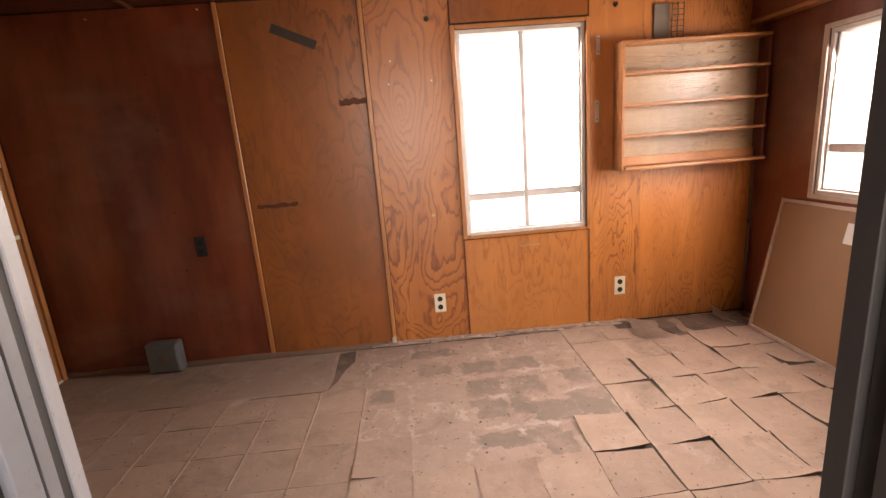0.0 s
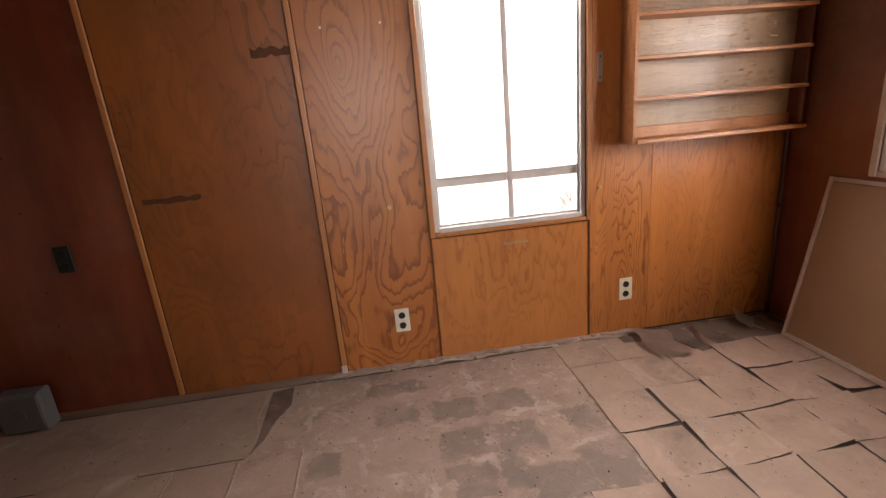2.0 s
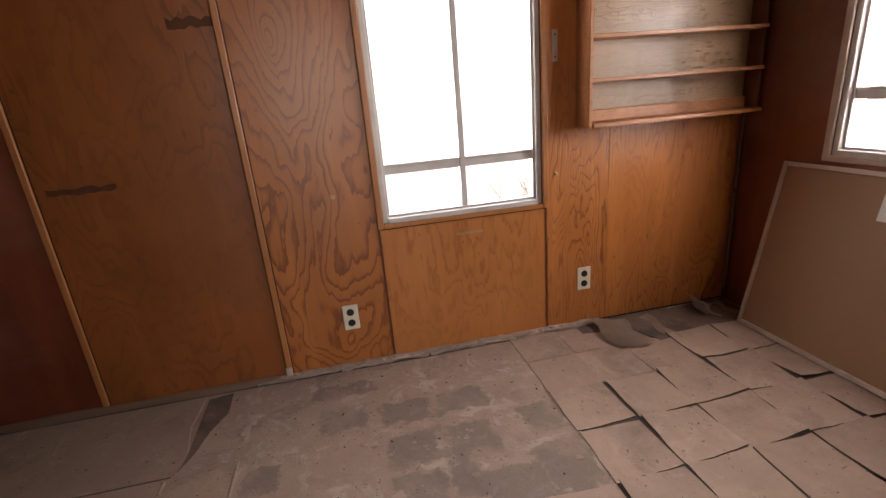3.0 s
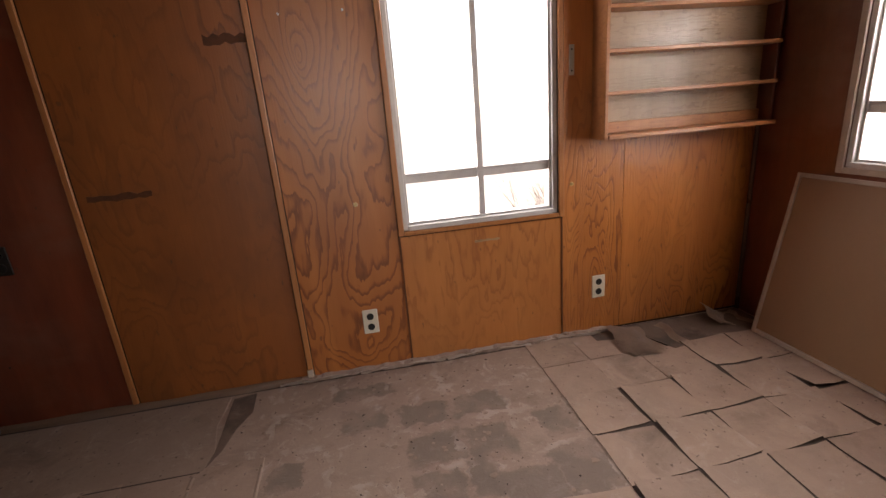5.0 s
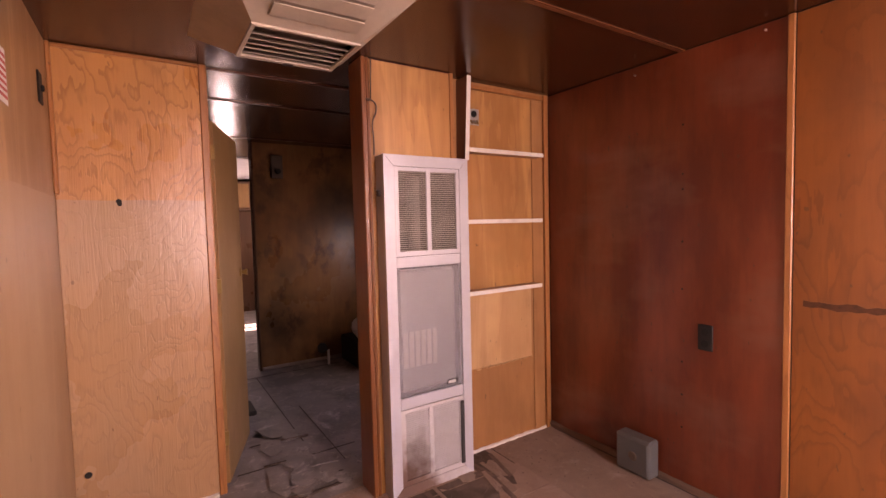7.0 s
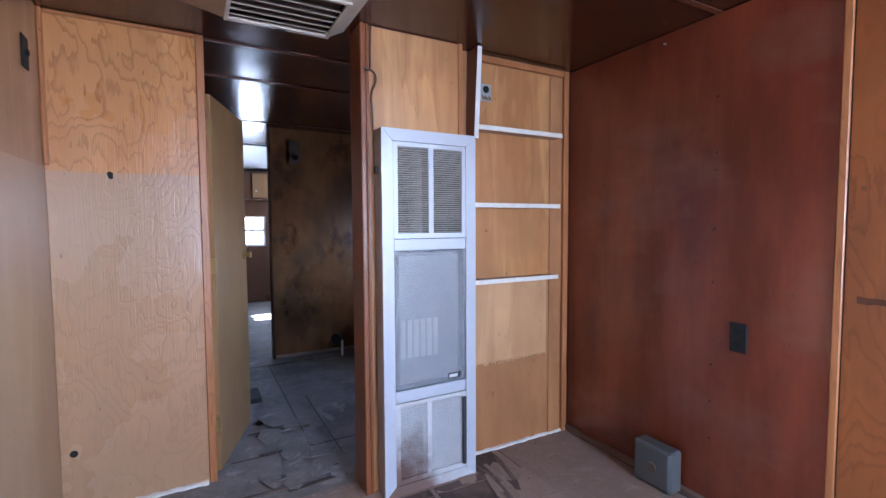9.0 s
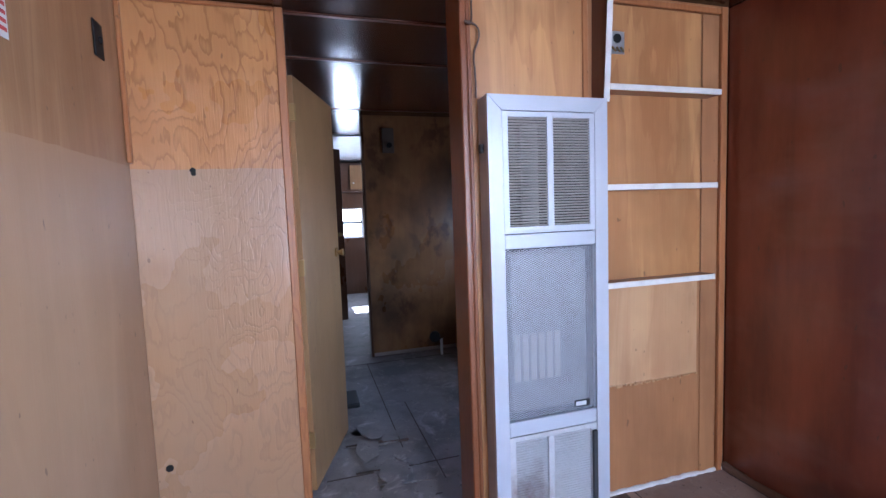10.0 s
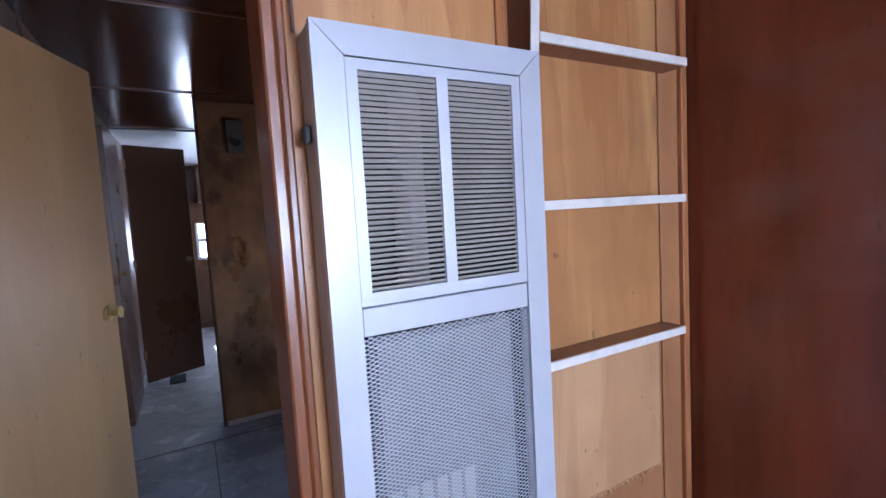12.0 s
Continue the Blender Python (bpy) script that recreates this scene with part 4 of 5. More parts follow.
bm = boxes((-1.3285, -1.3265, 2.80, 2.865, 1.80, 1.885))
t = part("open_wall_box", bm, STEEL)
tagged(t, "bare metal wall box with broken wiring in the niche", "fixture")
part("hole", cyl(bmesh.new(), (-1.3265, 2.832, 1.858), (-1.324, 2.832, 1.858), 0.018, seg=12), DARK, t)
for k in range(3):
    part("wire_end", cyl(bmesh.new(), (-1.3265, 2.81 + k * 0.02, 1.825), (-1.312, 2.815 + k * 0.018, 1.805), 0.004, seg=6), BRASS, t)

# ---- ceiling air conditioner ----
t = thing("ceiling_air_conditioner", (-1.1, 1.85, CEIL), "beige louvred air conditioner shroud on the ceiling", "air conditioner")
zb = 1.955
bx0, bx1, by0, by1 = -1.300, -0.968, 1.655, 2.040
tx0, tx1, ty0, ty1 = -1.40, -0.62, 1.50, 2.135


def slab(bm, quad, inward):
    prism(bm, quad, inward)
    return bm


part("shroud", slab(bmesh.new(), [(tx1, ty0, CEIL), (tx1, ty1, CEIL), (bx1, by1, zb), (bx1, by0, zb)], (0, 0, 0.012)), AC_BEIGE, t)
part("shroud", slab(bmesh.new(), [(tx0, ty0, CEIL), (bx0, by0, zb), (bx1, by0, zb), (tx1, ty0, CEIL)], (0, 0, 0.012)), AC_SHADED, t)
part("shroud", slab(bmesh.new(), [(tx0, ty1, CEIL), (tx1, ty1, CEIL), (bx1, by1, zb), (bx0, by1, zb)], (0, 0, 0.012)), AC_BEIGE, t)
part("shroud", slab(bmesh.new(), [(tx0, ty0, CEIL), (tx0, ty1, CEIL), (bx0, by1, zb), (bx0, by0, zb)], (0, 0, 0.012)), AC_SHADED, t)
part("back_plate", boxes((bx0 + 0.004, bx1 - 0.004, by0 + 0.004, by1 - 0.004, zb + 0.034, zb + 0.037)), RUSTY, t)
part("rim", boxes((bx0, bx0 + 0.02, by0, by1, zb - 0.008, zb + 0.004), (bx1 - 0.014, bx1, by0, by1, zb - 0.008, zb + 0.004), (bx0 + 0.02, bx1 - 0.014, by0, by0 + 0.014, zb - 0.008, zb + 0.004), (bx0 + 0.02, bx1 - 0.014, by1 - 0.014, by1, zb - 0.008, zb + 0.004)), AC_BEIGE, t)
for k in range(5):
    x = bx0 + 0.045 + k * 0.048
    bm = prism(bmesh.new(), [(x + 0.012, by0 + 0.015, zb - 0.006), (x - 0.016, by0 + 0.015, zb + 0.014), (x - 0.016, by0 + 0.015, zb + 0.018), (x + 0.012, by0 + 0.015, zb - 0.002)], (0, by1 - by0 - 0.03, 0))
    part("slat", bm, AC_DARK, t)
part("latch", boxes((bx0 + 0.002, bx0 + 0.014, 1.835, 1.875, zb - 0.016, zb - 0.008), bevel=0.002), BLACK, t)
# outlet louvres set on the sloping front
o0, ox, oy = Vector((bx1, by0, zb)), Vector((tx1 - bx1, 0, CEIL - zb)), Vector((0, by1 - by0, 0))
nrm = Vector((-(CEIL - zb), 0, tx1 - bx1)).normalized() * -1
back = [o0 + ox * u + oy * v + nrm * 0.001 for u, v in ((0.16, 0.10), (0.16, 0.90), (0.86, 0.90), (0.86, 0.10))]
part("louvre_recess", prism(bmesh.new(), back, nrm * 0.002), AC_DARK, t)
for k in range(3):
    a = o0 + ox * (0.175 + 0.23 * k) + oy * 0.11
    b = o0 + ox * (0.385 + 0.23 * k) + oy * 0.11
    v = oy * 0.78
    pts = [a + nrm * 0.003, a + v + nrm * 0.003, b + v + nrm * 0.012, b + nrm * 0.012]
    part("slat", prism(bmesh.new(), pts, nrm * 0.004), AC_BEIGE, t)

# ---- hall and far room ----
HS = 1.585
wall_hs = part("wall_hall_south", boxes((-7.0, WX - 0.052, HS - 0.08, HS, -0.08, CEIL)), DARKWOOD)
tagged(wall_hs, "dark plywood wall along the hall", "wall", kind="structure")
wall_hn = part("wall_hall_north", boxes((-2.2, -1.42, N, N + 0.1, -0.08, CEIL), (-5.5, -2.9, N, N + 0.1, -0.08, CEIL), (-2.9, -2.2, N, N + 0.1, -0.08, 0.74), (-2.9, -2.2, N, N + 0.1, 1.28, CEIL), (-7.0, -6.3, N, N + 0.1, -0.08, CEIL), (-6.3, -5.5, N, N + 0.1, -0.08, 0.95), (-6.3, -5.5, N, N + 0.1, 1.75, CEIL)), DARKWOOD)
tagged(wall_hn, "dark plywood outer wall beyond the partition", "wall", kind="structure")
window("window_3", "x", -6.3, -5.5, 0.95, 1.75, N, 0.1, 1.35, 0.0, "plain window lighting the far room", 1)
# invented window, out of view, for the side room fill lamp
window("added_window", "x", -2.9, -2.2, 0.74, 1.28, N, 0.1, 1.02, 0.0, "added unseen low window that lets fill light onto the stained wall", 1)
wall_x = part("wall_stained", boxes((-3.70, -3.622, 2.135, N, -0.08, CEIL)), SOOTED)
tagged(wall_x, "stained plywood cross wall with dark blotches", "wall", kind="structure")
part("batten", boxes((-3.71, -3.612, 2.118, 2.135, 0.0, CEIL), bevel=0.003), DARKWOOD, wall_x)
part("baseboard", boxes((-3.621, -3.608, 2.14, 3.40, 0.0, 0.03), bevel=0.004), PALE_TRIM, wall_x)
t = thing("wall_lamp_base", (-3.62, 2.335, 1.82), "old rusty wall fixture plate with a dark socket", "fixture")
part("plate", boxes((-3.62, -3.600, 2.285, 2.385, 1.72, 1.925), bevel=0.004), RUSTY, t)
part("socket", cyl(bmesh.new(), (-3.60, 2.34, 1.78), (-3.57, 2.34, 1.78), 0.022, seg=12), BLACK, t)

FARX = -6.9
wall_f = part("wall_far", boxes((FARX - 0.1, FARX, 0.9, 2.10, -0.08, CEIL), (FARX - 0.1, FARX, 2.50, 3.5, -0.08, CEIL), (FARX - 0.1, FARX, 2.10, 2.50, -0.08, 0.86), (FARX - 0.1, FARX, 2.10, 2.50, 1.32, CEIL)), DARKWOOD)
tagged(wall_f, "plywood end wall of the far room", "wall", kind="structure")
window("window_4", "y", 2.10, 2.50, 0.86, 1.32, FARX, 0.1, 1.10, 0.0, "small two-pane window at the far end", -1)
# white sheet puts the far window's reflection on the glossy ceiling into colour
part("ceiling_panel", boxes((-6.9, -4.6, HS, N, CEIL - 0.012, CEIL - 0.004)), CEILING_GLARE, None)
tagged(bpy.data.objects["ceiling_panel"], "pale sheet standing for the window's reflection on the far ceiling", "ceiling", kind="structure")
t = thing("overhead_cabinet", (-6.75, 2.7, 1.55), "brown overhead cabinet on the far wall", "cabinet")
part("body", boxes((FARX, -6.62, 2.16, 3.30, 1.56, 1.97)), DARKWOOD, t)
for y0, y1 in ((2.30, 2.62), (2.66, 2.98)):
    d = part("door", boxes((-6.62, -6.60, y0, y1, 1.59, 1.94), bevel=0.003), OCHRE, t)
    part("knob", cyl(bmesh.new(), (-6.60, y0 + 0.05, 1.68), (-6.58, y0 + 0.05, 1.68), 0.013), STEEL, d)


def leaf_door(name, hinge, far, z1, mat, label, knob):
    """A flush door leaf from hinge to far, standing open."""
    hx, hy = hinge
    dx, dy = far[0] - hx, far[1] - hy
    length = math.hypot(dx, dy)
    t = thing(name, (hx, hy, 0), label, "door")
    t["kind"] = "structure"
    t.matrix_basis = Matrix.Translation((hx, hy, 0)) @ Matrix.Rotation(math.atan2(dy, dx), 4, "Z")
    bm = boxes((0, length, -0.016, 0.016, 0.02, z1), bevel=0.002)
    leaf = part("leaf", bm, mat)
    leaf.parent = t
    for s in (-1, 1):
        bm = bmesh.new()
        cyl(bm, (length - 0.055, s * 0.016, knob), (length - 0.055, s * 0.024, knob), 0.024, seg=16)
        cyl(bm, (length - 0.055, s * 0.024, knob), (length - 0.055, s * 0.055, knob), 0.009, 0.019, 12)
        k = part("door_knob", bm, BRASS)
        k.parent = t
    for z in (0.25, 1.0, z1 - 0.15):
        b = part("hinge", boxes((-0.012, 0.004, -0.022, 0.006, z - 0.035, z + 0.035), bevel=0.002), BRASS)
        b.parent = t
    return t


leaf_door("door_2", (-1.778, 1.602), (-2.31, 1.785), 1.79, OCHRE, "open ochre veneer hall door", 1.02)
leaf_door("door_4", (-4.60, 1.606), (-3.95, 1.606), 1.93, DARKWOOD, "closed dark door in the hall wall", 1.0)
leaf_door("door_3", (-4.86, 1.63), (-5.08, 2.045), 1.95, DARKWOOD, "dark brown door standing ajar in the hall", 1.0)

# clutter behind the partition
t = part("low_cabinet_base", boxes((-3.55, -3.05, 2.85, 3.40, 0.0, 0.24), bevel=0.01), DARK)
tagged(t, "dark low base unit behind the partition", "cabinet")
bm = bmesh.new()
bmesh.ops.create_icosphere(bm, subdivisions=3, radius=0.15)
for v in bm.verts:
    v.co *= 1 + 0.3 * noise.noise(v.co * 9)
    v.co.z = max(v.co.z * 0.8, -0.08)
bmesh.ops.translate(bm, vec=(-3.28, 3.03, 0.325), verts=bm.verts)
o = part("crumpled_sack", bm, PAPER)
tagged(o, "crumpled whitish sack on the dark base unit", "sack")
t = part("cabinet_side", boxes((-1.56, -1.42, 2.24, 2.27, 0.0, 1.60), bevel=0.003), OCHRE)
tagged(t, "ochre upright panel behind the heater partition", "panel")

# torn flooring lying at the hall threshold
rnd = random.Random(31)
for k in range(18):
    cx, cy, r = rnd.uniform(-2.35, -1.42), rnd.uniform(1.80, 2.12), rnd.uniform(0.06, 0.15)
    n = rnd.randrange(5, 8)
    a0 = rnd.random() * 6
    pts = [(cx + r * rnd.uniform(0.7, 1.2) * math.cos(a0 + 6.283 * q / n), cy + 0.6 * r * rnd.uniform(0.7, 1.2) * math.sin(a0 + 6.283 * q / n), 0.001 + 0.0035 * (k % 5)) for q in range(n)]
    o = part("flooring_scrap", prism(bmesh.new(), pts, (0.002, 0, 0.003)), HALLFLOOR)
    tagged(o, "torn grey scrap of floor covering on the hall floor", "scrap", "flooring scraps")
for k in range(9):
    x, y, ln, w = rnd.uniform(-2.25, -1.45), rnd.uniform(1.72, 2.2), rnd.uniform(0.10, 0.34), rnd.uniform(0.006, 0.022)
    bm = boxes((-w / 2, w / 2, -ln / 2, ln / 2, 0.0, 0.004 + 0.004 * rnd.random()))
    o = part("flooring_splinter", bm, (HALLFLOOR, DIRT_AND_SHADE, DARK_FLOOR)[k % 3])
    o.matrix_basis = pose(x, min(y, 2.14 - ln / 2), 0.001 + 0.006 * (k % 3 == 0), 0, 0, rnd.uniform(-12, 6))
    tagged(o, "long torn splinter of floor covering on the hall floor", "scrap", "flooring splinters")
for x, y0, y1 in ((-1.50, 1.62, 2.14), (-1.86, 1.66, 2.30), (-3.45, 1.62, 2.80)):
    o = part("floor_seam", boxes((x, x + 0.008, y0, y1, 0.0, 0.0014)), DIRT_AND_SHADE)
    tagged(o, "dark open seam across the hall floor", "seam")
t = thing("pipe_stub", (-3.45, 2.69, 0.0), "short pale pipe stub with a dark valve wheel", "pipe")
part("pipe", cyl(bmesh.new(), (-3.45, 2.69, 0.0), (-3.45, 2.69, 0.14), 0.012), PAPER, t)
part("valve_wheel", cyl(bmesh.new(), (-3.47, 2.64, 0.16), (-3.44, 2.63, 0.16), 0.045, seg=14), BLACK, t)
part("elbow", cyl(bmesh.new(), (-3.45, 2.69, 0.135), (-3.455, 2.635, 0.16), 0.010), BLACK, t)
o = part("floor_vent", boxes((-5.0, -4.75, 1.78, 1.90, 0.0, 0.006), bevel=0.002), BLACK)
tagged(o, "black floor register in the hall", "vent")
o = part("dark_bar", boxes((-2.85, -2.62, 1.80, 1.90, 0.0, 0.03), bevel=0.004), BLACK)
tagged(o, "small black bar lying on the hall floor", "debris")
for y0, x0, ln in ((2.05, -3.45, 1.5), (2.18, -2.6, 0.9)):
    o = part("floor_seam", boxes((x0, x0 + ln, y0, y0 + 0.005, 0.0, 0.0012)), DIRT_AND_SHADE)
    tagged(o, "dark open seam in the hall floor", "seam")

# bare shrub outside the north window
t = thing("bare_shrub", (2.75, 5.2, -0.7), "leafless twiggy shrub outside the window", "shrub")
rnd = random.Random(4)


def twig(bm, a, d, length, r, depth):
    b = a + d * length
    cyl(bm, a, b, r, r * 0.6, 5)
    if depth:
        for _ in range(3):
            nd = (d + Vector((rnd.uniform(-0.55, 0.55), rnd.uniform(-0.5, 0.5), rnd.uniform(-0.1, 0.4)))).normalized()
            twig(bm, a.lerp(b, rnd.uniform(0.55, 1.0)), nd, length * rnd.uniform(0.55, 0.85), r * 0.6, depth - 1)


for k in range(4):
    bm = bmesh.new()
    twig(bm, Vector((2.75 + 0.06 * k, 5.2, -0.7)), Vector((-0.25 + 0.16 * k, rnd.uniform(-0.2, 0.2), 1)).normalized(), 0.55, 0.011, 4)
    part("branch", bm, TWIG, t)

# ---- floor coverings ----
# thin board sheet along the north wall
def torn(name, pts, th, mat, label, z=0.0, cat="board"):
    o = part(name, prism(bmesh.new(), [(x, y, z + 0.0005) for x, y in pts], (0, 0, th)), mat)
    return tagged(o, label, cat)


rnd = random.Random(11)
edge = [(-1.335 + 1.655 * i / 30, 2.905 + rnd.uniform(-0.006, 0.006)) for i in range(31)]
torn("floor_sheet", edge + [(0.335, 3.0), (0.30, 3.16), (0.31, 3.37), (-1.335, 3.37)], 0.004, SHEET, "dusty thin board sheet along the wall")
torn("floor_scrap", [(0.315, 2.90), (0.335, 3.02), (0.325, 3.345), (0.42, 3.36), (0.43, 3.22), (0.385, 3.12), (0.36, 3.0)], 0.003, DARK_FLOOR, "torn brownish scrap of flooring", cat="scrap")

PITCH, GX, GY = 0.2355, 0.530, 2.210


def tile_mesh(kind, seed, lift, dirty=True):
    """A thin floor tile, curling up at some corners."""
    rnd = random.Random(seed)
    n, s = 5, PITCH * (0.984 if dirty else 1.004) / 2
    lifts = [[rnd.random() ** 2 * lift for _ in range(2)] for _ in range(2)]
    bm = bmesh.new()
    top, bot = [], []
    for i in range(n + 1):
        for j in range(n + 1):
            u, v = i / n, j / n
            z = 0.0
            for a in (0, 1):
                for b in (0, 1):
                    du, dv = abs(u - (1 - a)), abs(v - (1 - b))
                    z += lifts[a][b] * (max(0, du * dv - 0.25) / 0.75) ** 1.4
            x, y = (u * 2 - 1) * s, (v * 2 - 1) * s
            if i in (0, n):
                x += rnd.uniform(-0.003, 0.001) * (1 if i else -1)
            if j in (0, n):
                y += rnd.uniform(-0.003, 0.001) * (1 if j else -1)
            top.append(bm.verts.new((x, y, z + 0.0032)))
            bot.append(bm.verts.new((x, y, z)))
    idx = lambda i, j: i * (n + 1) + j
    for i in range(n):
        for j in range(n):
            bm.faces.new((top[idx(i, j)], top[idx(i + 1, j)], top[idx(i + 1, j + 1)], top[idx(i, j + 1)]))
            bm.faces.new((bot[idx(i, j)], bot[idx(i, j + 1)], bot[idx(i + 1, j + 1)], bot[idx(i + 1, j)]))
    rim = [idx(i, 0) for i in range(n)] + [idx(n, j) for j in range(n)] + [idx(i, n) for i in range(n, 0, -1)] + [idx(0, j) for j in range(n, 0, -1)]
    for a, b in zip(rim, rim[1:] + rim[:1]):
        bm.faces.new((top[b], top[a], bot[a], bot[b])).material_index = 1 if dirty else 0
    bmesh.ops.recalc_face_normals(bm, faces=bm.faces)
    me = bpy.data.meshes.new(kind)
    bm.to_mesh(me)
    bm.free()
    me.materials.append(TILE)
    me.materials.append(DIRT_AND_SHADE)
    return me


# dark underlay: the shade between and under the tiles, as colour
torn("tile_bed", [(1.50, 1.06), (2.90, 1.06), (2.90, 3.15), (1.72, 3.15), (1.72, 2.45), (1.50, 2.43)], 0.0006, DIRT_AND_SHADE, "dark sheet under the lifting tiles, gap shade put into its colour", cat="dirt")
# shadow under the crusted wall foot, laid down as a dark strip
torn("wall_foot_gap", [(-1.30, 3.378), (0.6, 3.376), (1.3, 3.362), (1.6, 3.368), (2.2, 3.35), (2.6, 3.36), (2.6, 3.404), (-1.30, 3.404)], 0.0008, DIRT_AND_SHADE, "dark strip painting the shadow line along the wall foot", cat="dirt")
for y0, x0, x1 in ((2.8995, -1.33, 0.31), (2.66, -1.33, -1.10)):
    o = part("floor_seam", boxes((x0, x1, y0 - 0.003, y0 + 0.0025, 0.0, 0.0046)), DIRT_AND_SHADE)
    tagged(o, "dark open seam along the board edge", "seam")
for k, (x, y, r) in enumerate(((-1.12, 2.80, 0.12), (-0.98, 2.72, 0.09), (-1.18, 2.62, 0.08))):
    rr = random.Random(90 + k)
    torn("floor_scrap", [(x + r * rr.uniform(0.6, 1.2) * math.cos(a), y + 0.6 * r * rr.uniform(0.6, 1.2) * math.sin(a)) for a in (0.2, 1.1, 2.2, 3.1, 4.2, 5.3)], 0.003, SHEET, "dusty torn scrap of flooring by the heater", z=0.004, cat="scrap")
torn("bare_floor", [(-1.33, 2.69), (-1.33, 2.86), (-1.10, 2.845), (-0.97, 2.78), (-1.02, 2.70), (-0.90, 2.62), (-1.0, 2.50), (-1.05, 2.30), (-1.17, 2.22), (-1.17, 2.69)], 0.0052, DARK_FLOOR, "bare stained floor where the covering tore away", cat="floor patch")
rr = random.Random(61)
for k in range(9):
    x, y, w = rr.uniform(-1.28, -0.95), rr.uniform(2.62, 2.86) if k < 6 else rr.uniform(2.3, 2.5), rr.uniform(0.05, 0.12)
    x = max(x, -1.10) if y < 2.7 else x
    o = part("floor_scrap", boxes((-w, w, -0.012 * rr.uniform(0.5, 1.4), 0.012, 0.0, 0.004), bevel=0.001), (SHEET, DARK_FLOOR)[k % 2])
    o.matrix_basis = pose(x, y, 0.006, rr.uniform(0, 3), rr.uniform(-1, 1), rr.uniform(-14, 14))
    tagged(o, "torn strip of dusty flooring lying by the heater", "scrap", "torn strips")
curled = [tile_mesh("tile", 20 + k, 0.017) for k in range(8)]
flat = [tile_mesh("tile", 60 + k, 0.0015, False) for k in range(5)]
rnd = random.Random(77)


def lay(i, j, mesh, z=0.0008, jitter=0.005, turn=1.0):
    ob = new("tile", mesh)
    ob.parent = floor
    ob.matrix_basis = Matrix.Translation((GX + (i + 0.5) * PITCH + rnd.uniform(-jitter, jitter), GY + (j + 0.5) * PITCH + rnd.uniform(-jitter, jitter), z)) \
        @ Matrix.Rotation(radians(rnd.uniform(-turn, turn) + 90 * rnd.randrange(4)), 4, "Z")
    return ob


for i in range(-8, 10):
    for j in range(-5, 5):
        x, y = GX + (i + 0.5) * PITCH, GY + (j + 0.5) * PITCH
        if (i >= 8 and j >= 4) or (i == 7 and j == 4) or x > 2.86 or y < 1.1 or y > 3.32 or x < -1.33:
            continue
        if i < 0:
            if y > 2.86:
                continue
            lay(i, j, flat[rnd.randrange(5)], 0.0004 + rnd.random() * 0.0012, 0.002, 0.2)
        elif j == 4 and i in (5, 6) or j == 3 and i in (5, 6, 7):
            lay(i, j, flat[rnd.randrange(5)], 0.0008 + rnd.random() * 0.0006, 0.001, 0.1)
        elif i >= 5 or (i >= 4 and j < 1) or j < -1:
            lay(i, j, curled[rnd.randrange(8)], 0.0008 + 0.0012 * rnd.random())
        elif j == -1 or (i == 0 and j == 0):
            lay(i, j, curled[rnd.randrange(8)], 0.005 if i == 0 else 0.003)

# dust ridges over the joints of the old tiles
for i in range(-7, 1):
    x = GX + i * PITCH
    rr = random.Random(200 + i)
    bm = bmesh.new()
    y = 1.2
    while y < 2.85:
        y1 = min(y + rr.uniform(0.15, 0.5), 2.88)
        w = rr.uniform(0.004, 0.009)
        prism(bm, [(x - w, y, 0.0035), (x + w, y, 0.0035), (x + w * 0.3, y, 0.0068), (x - w * 0.4, y, 0.0062)], (rr.uniform(-0.004, 0.004), y1 - y, 0))
        y = y1 + rr.uniform(0.0, 0.05)
    part("dust_ridge", bm, SHEET, floor)

# strongly curled loose tile and the dark bare corner behind it
def curl_sheet(name, x0, x1, y0, y1, rise, mat, label):
    bm = bmesh.new()
    n = 8
    g = [[bm.verts.new((x0 + (x1 - x0) * i / n + 0.012 * math.sin(j), y0 + (y1 - y0) * j / n + 0.010 * math.sin(i * 1.7), 0.006 + rise * (max(0, 1 - (i + j * 0.5) / n)) ** 2 + 0.006 * math.sin(i * 0.9))) for j in range(n + 1)] for i in range(n + 1)]
    fs = [bm.faces.new((g[i][j], g[i + 1][j], g[i + 1][j + 1], g[i][j + 1])) for i in range(n) for j in range(n)]
    bmesh.ops.solidify(bm, geom=fs, thickness=0.003)
    return tagged(part(name, bm, mat), label, "tile")


curl_sheet("loose_tile", 2.13, 2.46, 3.36, 3.10, 0.034, TILE, "loose floor tile curled up at the wall")
curl_sheet("loose_tile", 2.68, 2.88, 3.37, 3.22, 0.085, TILE, "broken tile standing curled in the corner")
# darker brown patch on the floor of the corner
torn("corner_dirt", [(2.36, 3.12), (2.62, 3.15), (2.85, 3.14), (2.93, 3.2), (2.93, 3.39), (2.06, 3.39), (2.06, 3.30), (2.3, 3.26)], 0.0050, DARK_FLOOR, "dark brown patch in the bare corner", cat="dirt")

# edge of the old covering lifting along the wall foot
rr = random.Random(41)
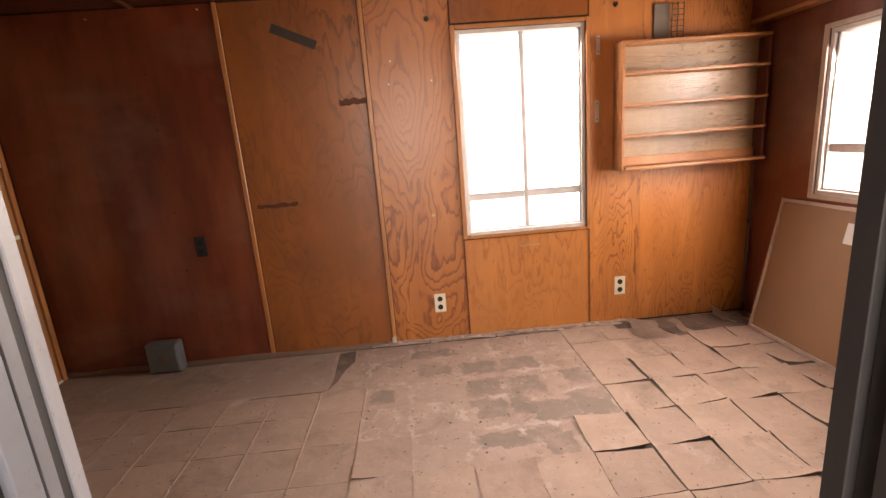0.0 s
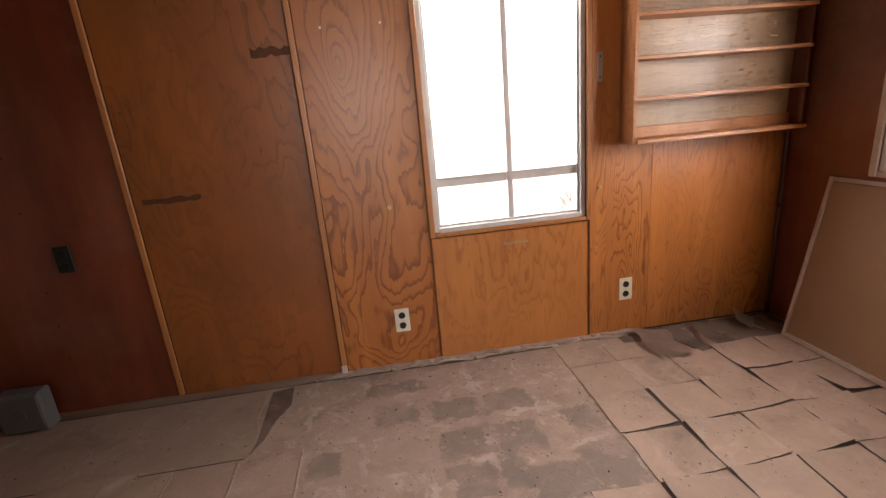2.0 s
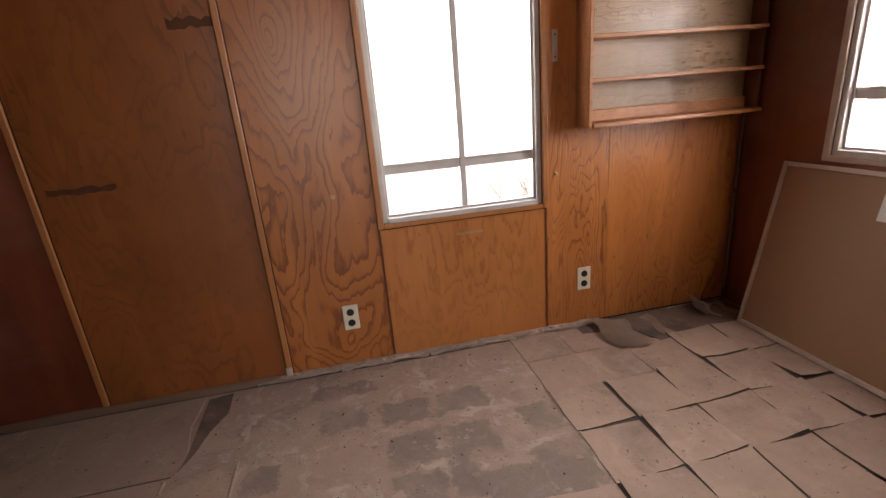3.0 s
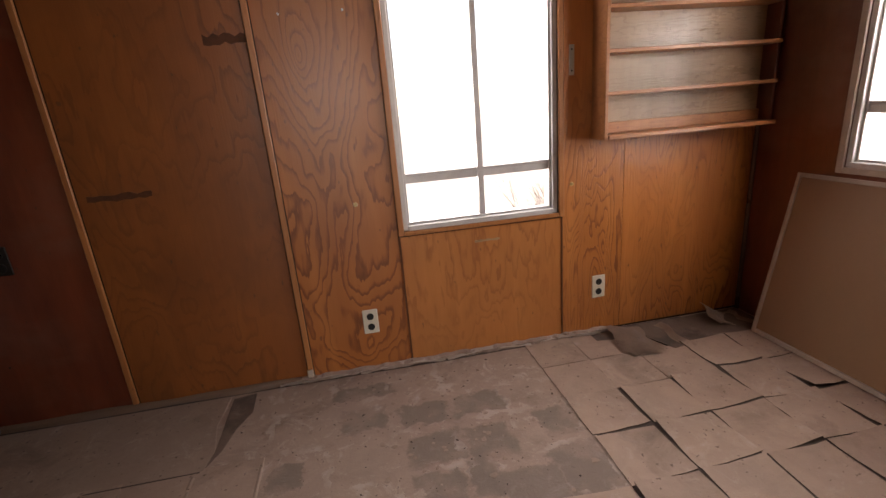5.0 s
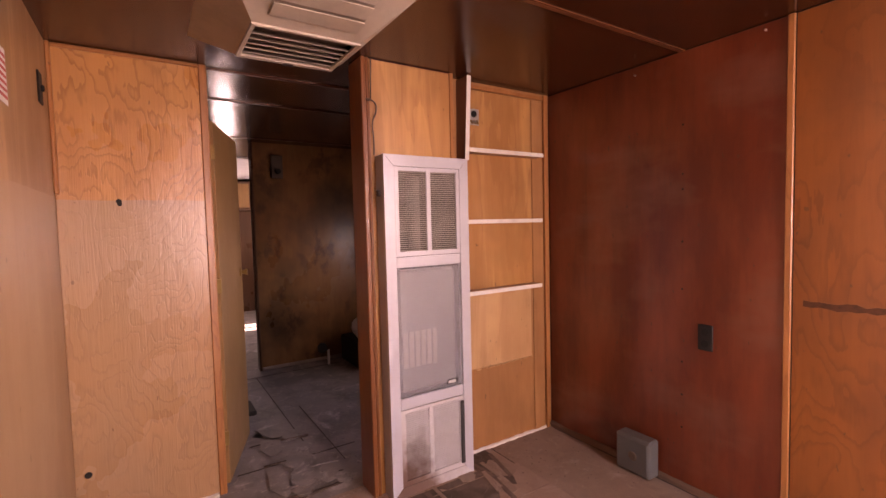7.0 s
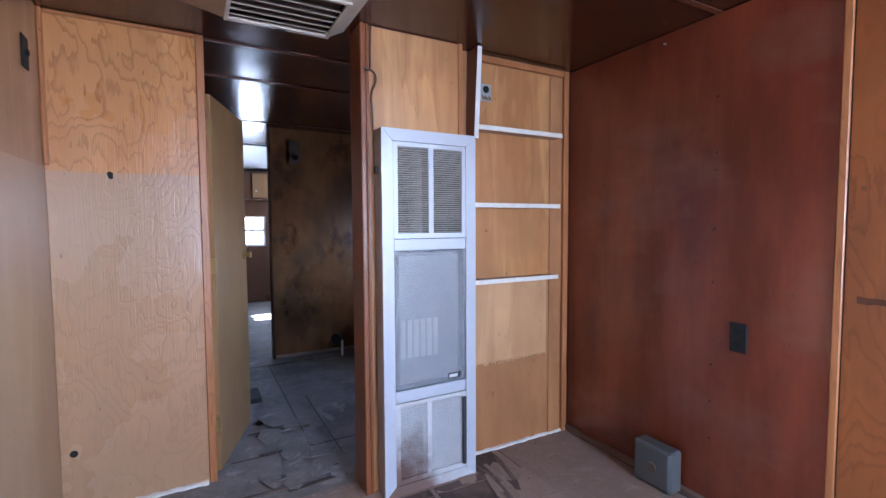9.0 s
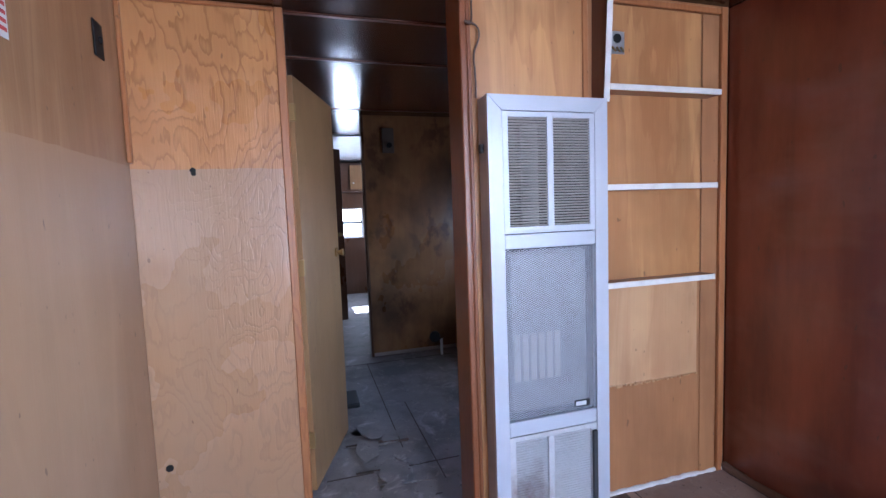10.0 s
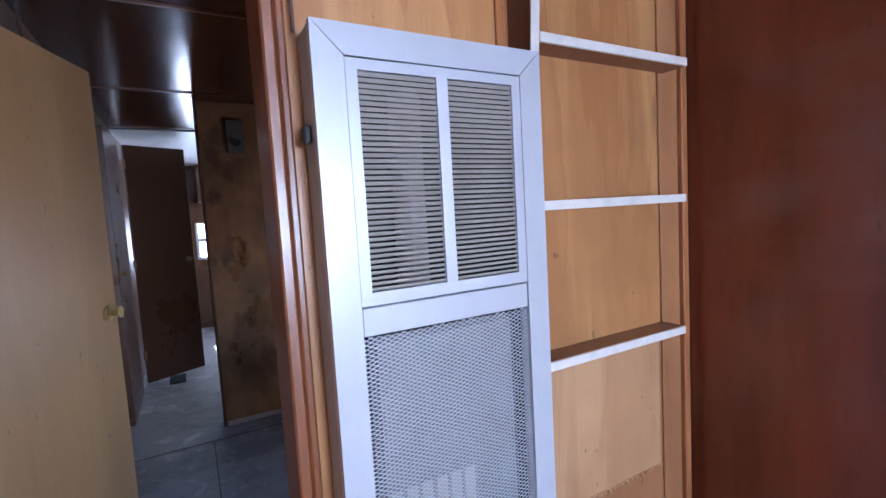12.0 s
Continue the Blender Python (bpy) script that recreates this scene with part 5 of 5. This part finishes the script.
for x0, x1 in ((0.52, 0.88), (0.89, 1.30), (1.31, 1.74), (1.75, 2.12)):
    bm, n = bmesh.new(), 14
    rows, ph = [], rr.random() * 6
    for i in range(n + 1):
        u = i / n
        x = x0 + (x1 - x0) * u
        lift = 0.003 + 0.008 * math.sin(math.pi * u) ** 2 + rr.uniform(0, 0.003)
        front = 3.368 + 0.010 * math.sin(5 * u + ph) + rr.uniform(-0.004, 0.004)
        rows.append([bm.verts.new(p) for p in ((x, front, lift + 0.002), (x, 3.384, lift + 0.005), (x, 3.398, lift + 0.010))])
    fs = [bm.faces.new((r0[k], r1[k], r1[k + 1], r0[k + 1])) for r0, r1 in zip(rows, rows[1:]) for k in (0, 1)]
    bmesh.ops.solidify(bm, geom=fs, thickness=0.003)
    tagged(part("floor_edge", bm, PALE_TRIM), "brittle dusty edge of floor covering lifting at the wall", "scrap", "lifting floor edges")

# putty at the foot of the batten
tagged(part("batten_putty", boxes((0.648, 0.676, P - 0.022, P - 0.012, 0.022, 0.062), bevel=0.004), PALE_TRIM), "pale lump of putty at the batten foot", "putty")

# long crack across the floor
cu = bpy.data.curves.new("floor_crack", "CURVE")
cu.dimensions, cu.bevel_depth = "3D", 0.0028
sp = cu.splines.new("POLY")
cp = [(1.72, 3.36), (1.80, 3.29), (1.92, 3.24), (2.02, 3.16), (2.08, 3.05), (2.12, 2.98)]
sp.points.add(len(cp) - 1)
for q, p in zip(sp.points, cp):
    q.co = (*p, 0.0012, 1)
cu.materials.append(DIRT_AND_SHADE)
tagged(new("floor_crack", cu), "dark crack running across the floor", "crack")

# leftover chips and grit on the bare floor
rnd = random.Random(5)
bm = bmesh.new()
for _ in range(420):
    x, y = rnd.uniform(-1.2, 2.7), rnd.uniform(1.2, 3.36)
    s = rnd.uniform(0.0012, 0.0048)
    r = bmesh.ops.create_cone(bm, cap_ends=True, segments=5, radius1=s, radius2=s * 0.6, depth=s * 0.5, matrix=Matrix.Translation((x, y, 0.004)) @ Matrix.Rotation(rnd.random() * 6, 4, "Z") @ Matrix.Diagonal((rnd.uniform(0.5, 2.2), 1, 1, 1)))
for _ in range(150):
    x, y = rnd.uniform(0.55, 1.75), rnd.uniform(2.1, 3.34)
    s = rnd.uniform(0.0008, 0.0026)
    bmesh.ops.create_cone(bm, cap_ends=True, segments=5, radius1=s, radius2=s * 0.5, depth=s * 0.6, matrix=Matrix.Translation((x, y, s * 0.3)) @ Matrix.Rotation(rnd.random() * 6, 4, "Z") @ Matrix.Diagonal((rnd.uniform(0.5, 3.5), 1, 1, 1)))
tagged(part("floor_grit", bm, DIRT_AND_SHADE), "scattered dark chips and grit on the floor", "debris", kind="stuff")
bm = bmesh.new()
for _ in range(110):
    x, y, w = rnd.gauss(1.15, 0.35), rnd.uniform(2.05, 3.3), rnd.uniform(0.004, 0.016)
    if not 0.56 < x < 1.74:
        continue
    a0 = rnd.random() * 6
    pts = [(x + w * rnd.uniform(0.5, 1.2) * math.cos(a0 + 1.2566 * q), y + w * rnd.uniform(0.5, 1.2) * math.sin(a0 + 1.2566 * q), 0.001 + rnd.random() * 0.003) for q in range(5)]
    prism(bm, pts, (0, 0, 0.0012))
tagged(part("floor_flakes", bm, SHEET), "pale brittle flakes of old flooring on the floor", "debris", kind="stuff")
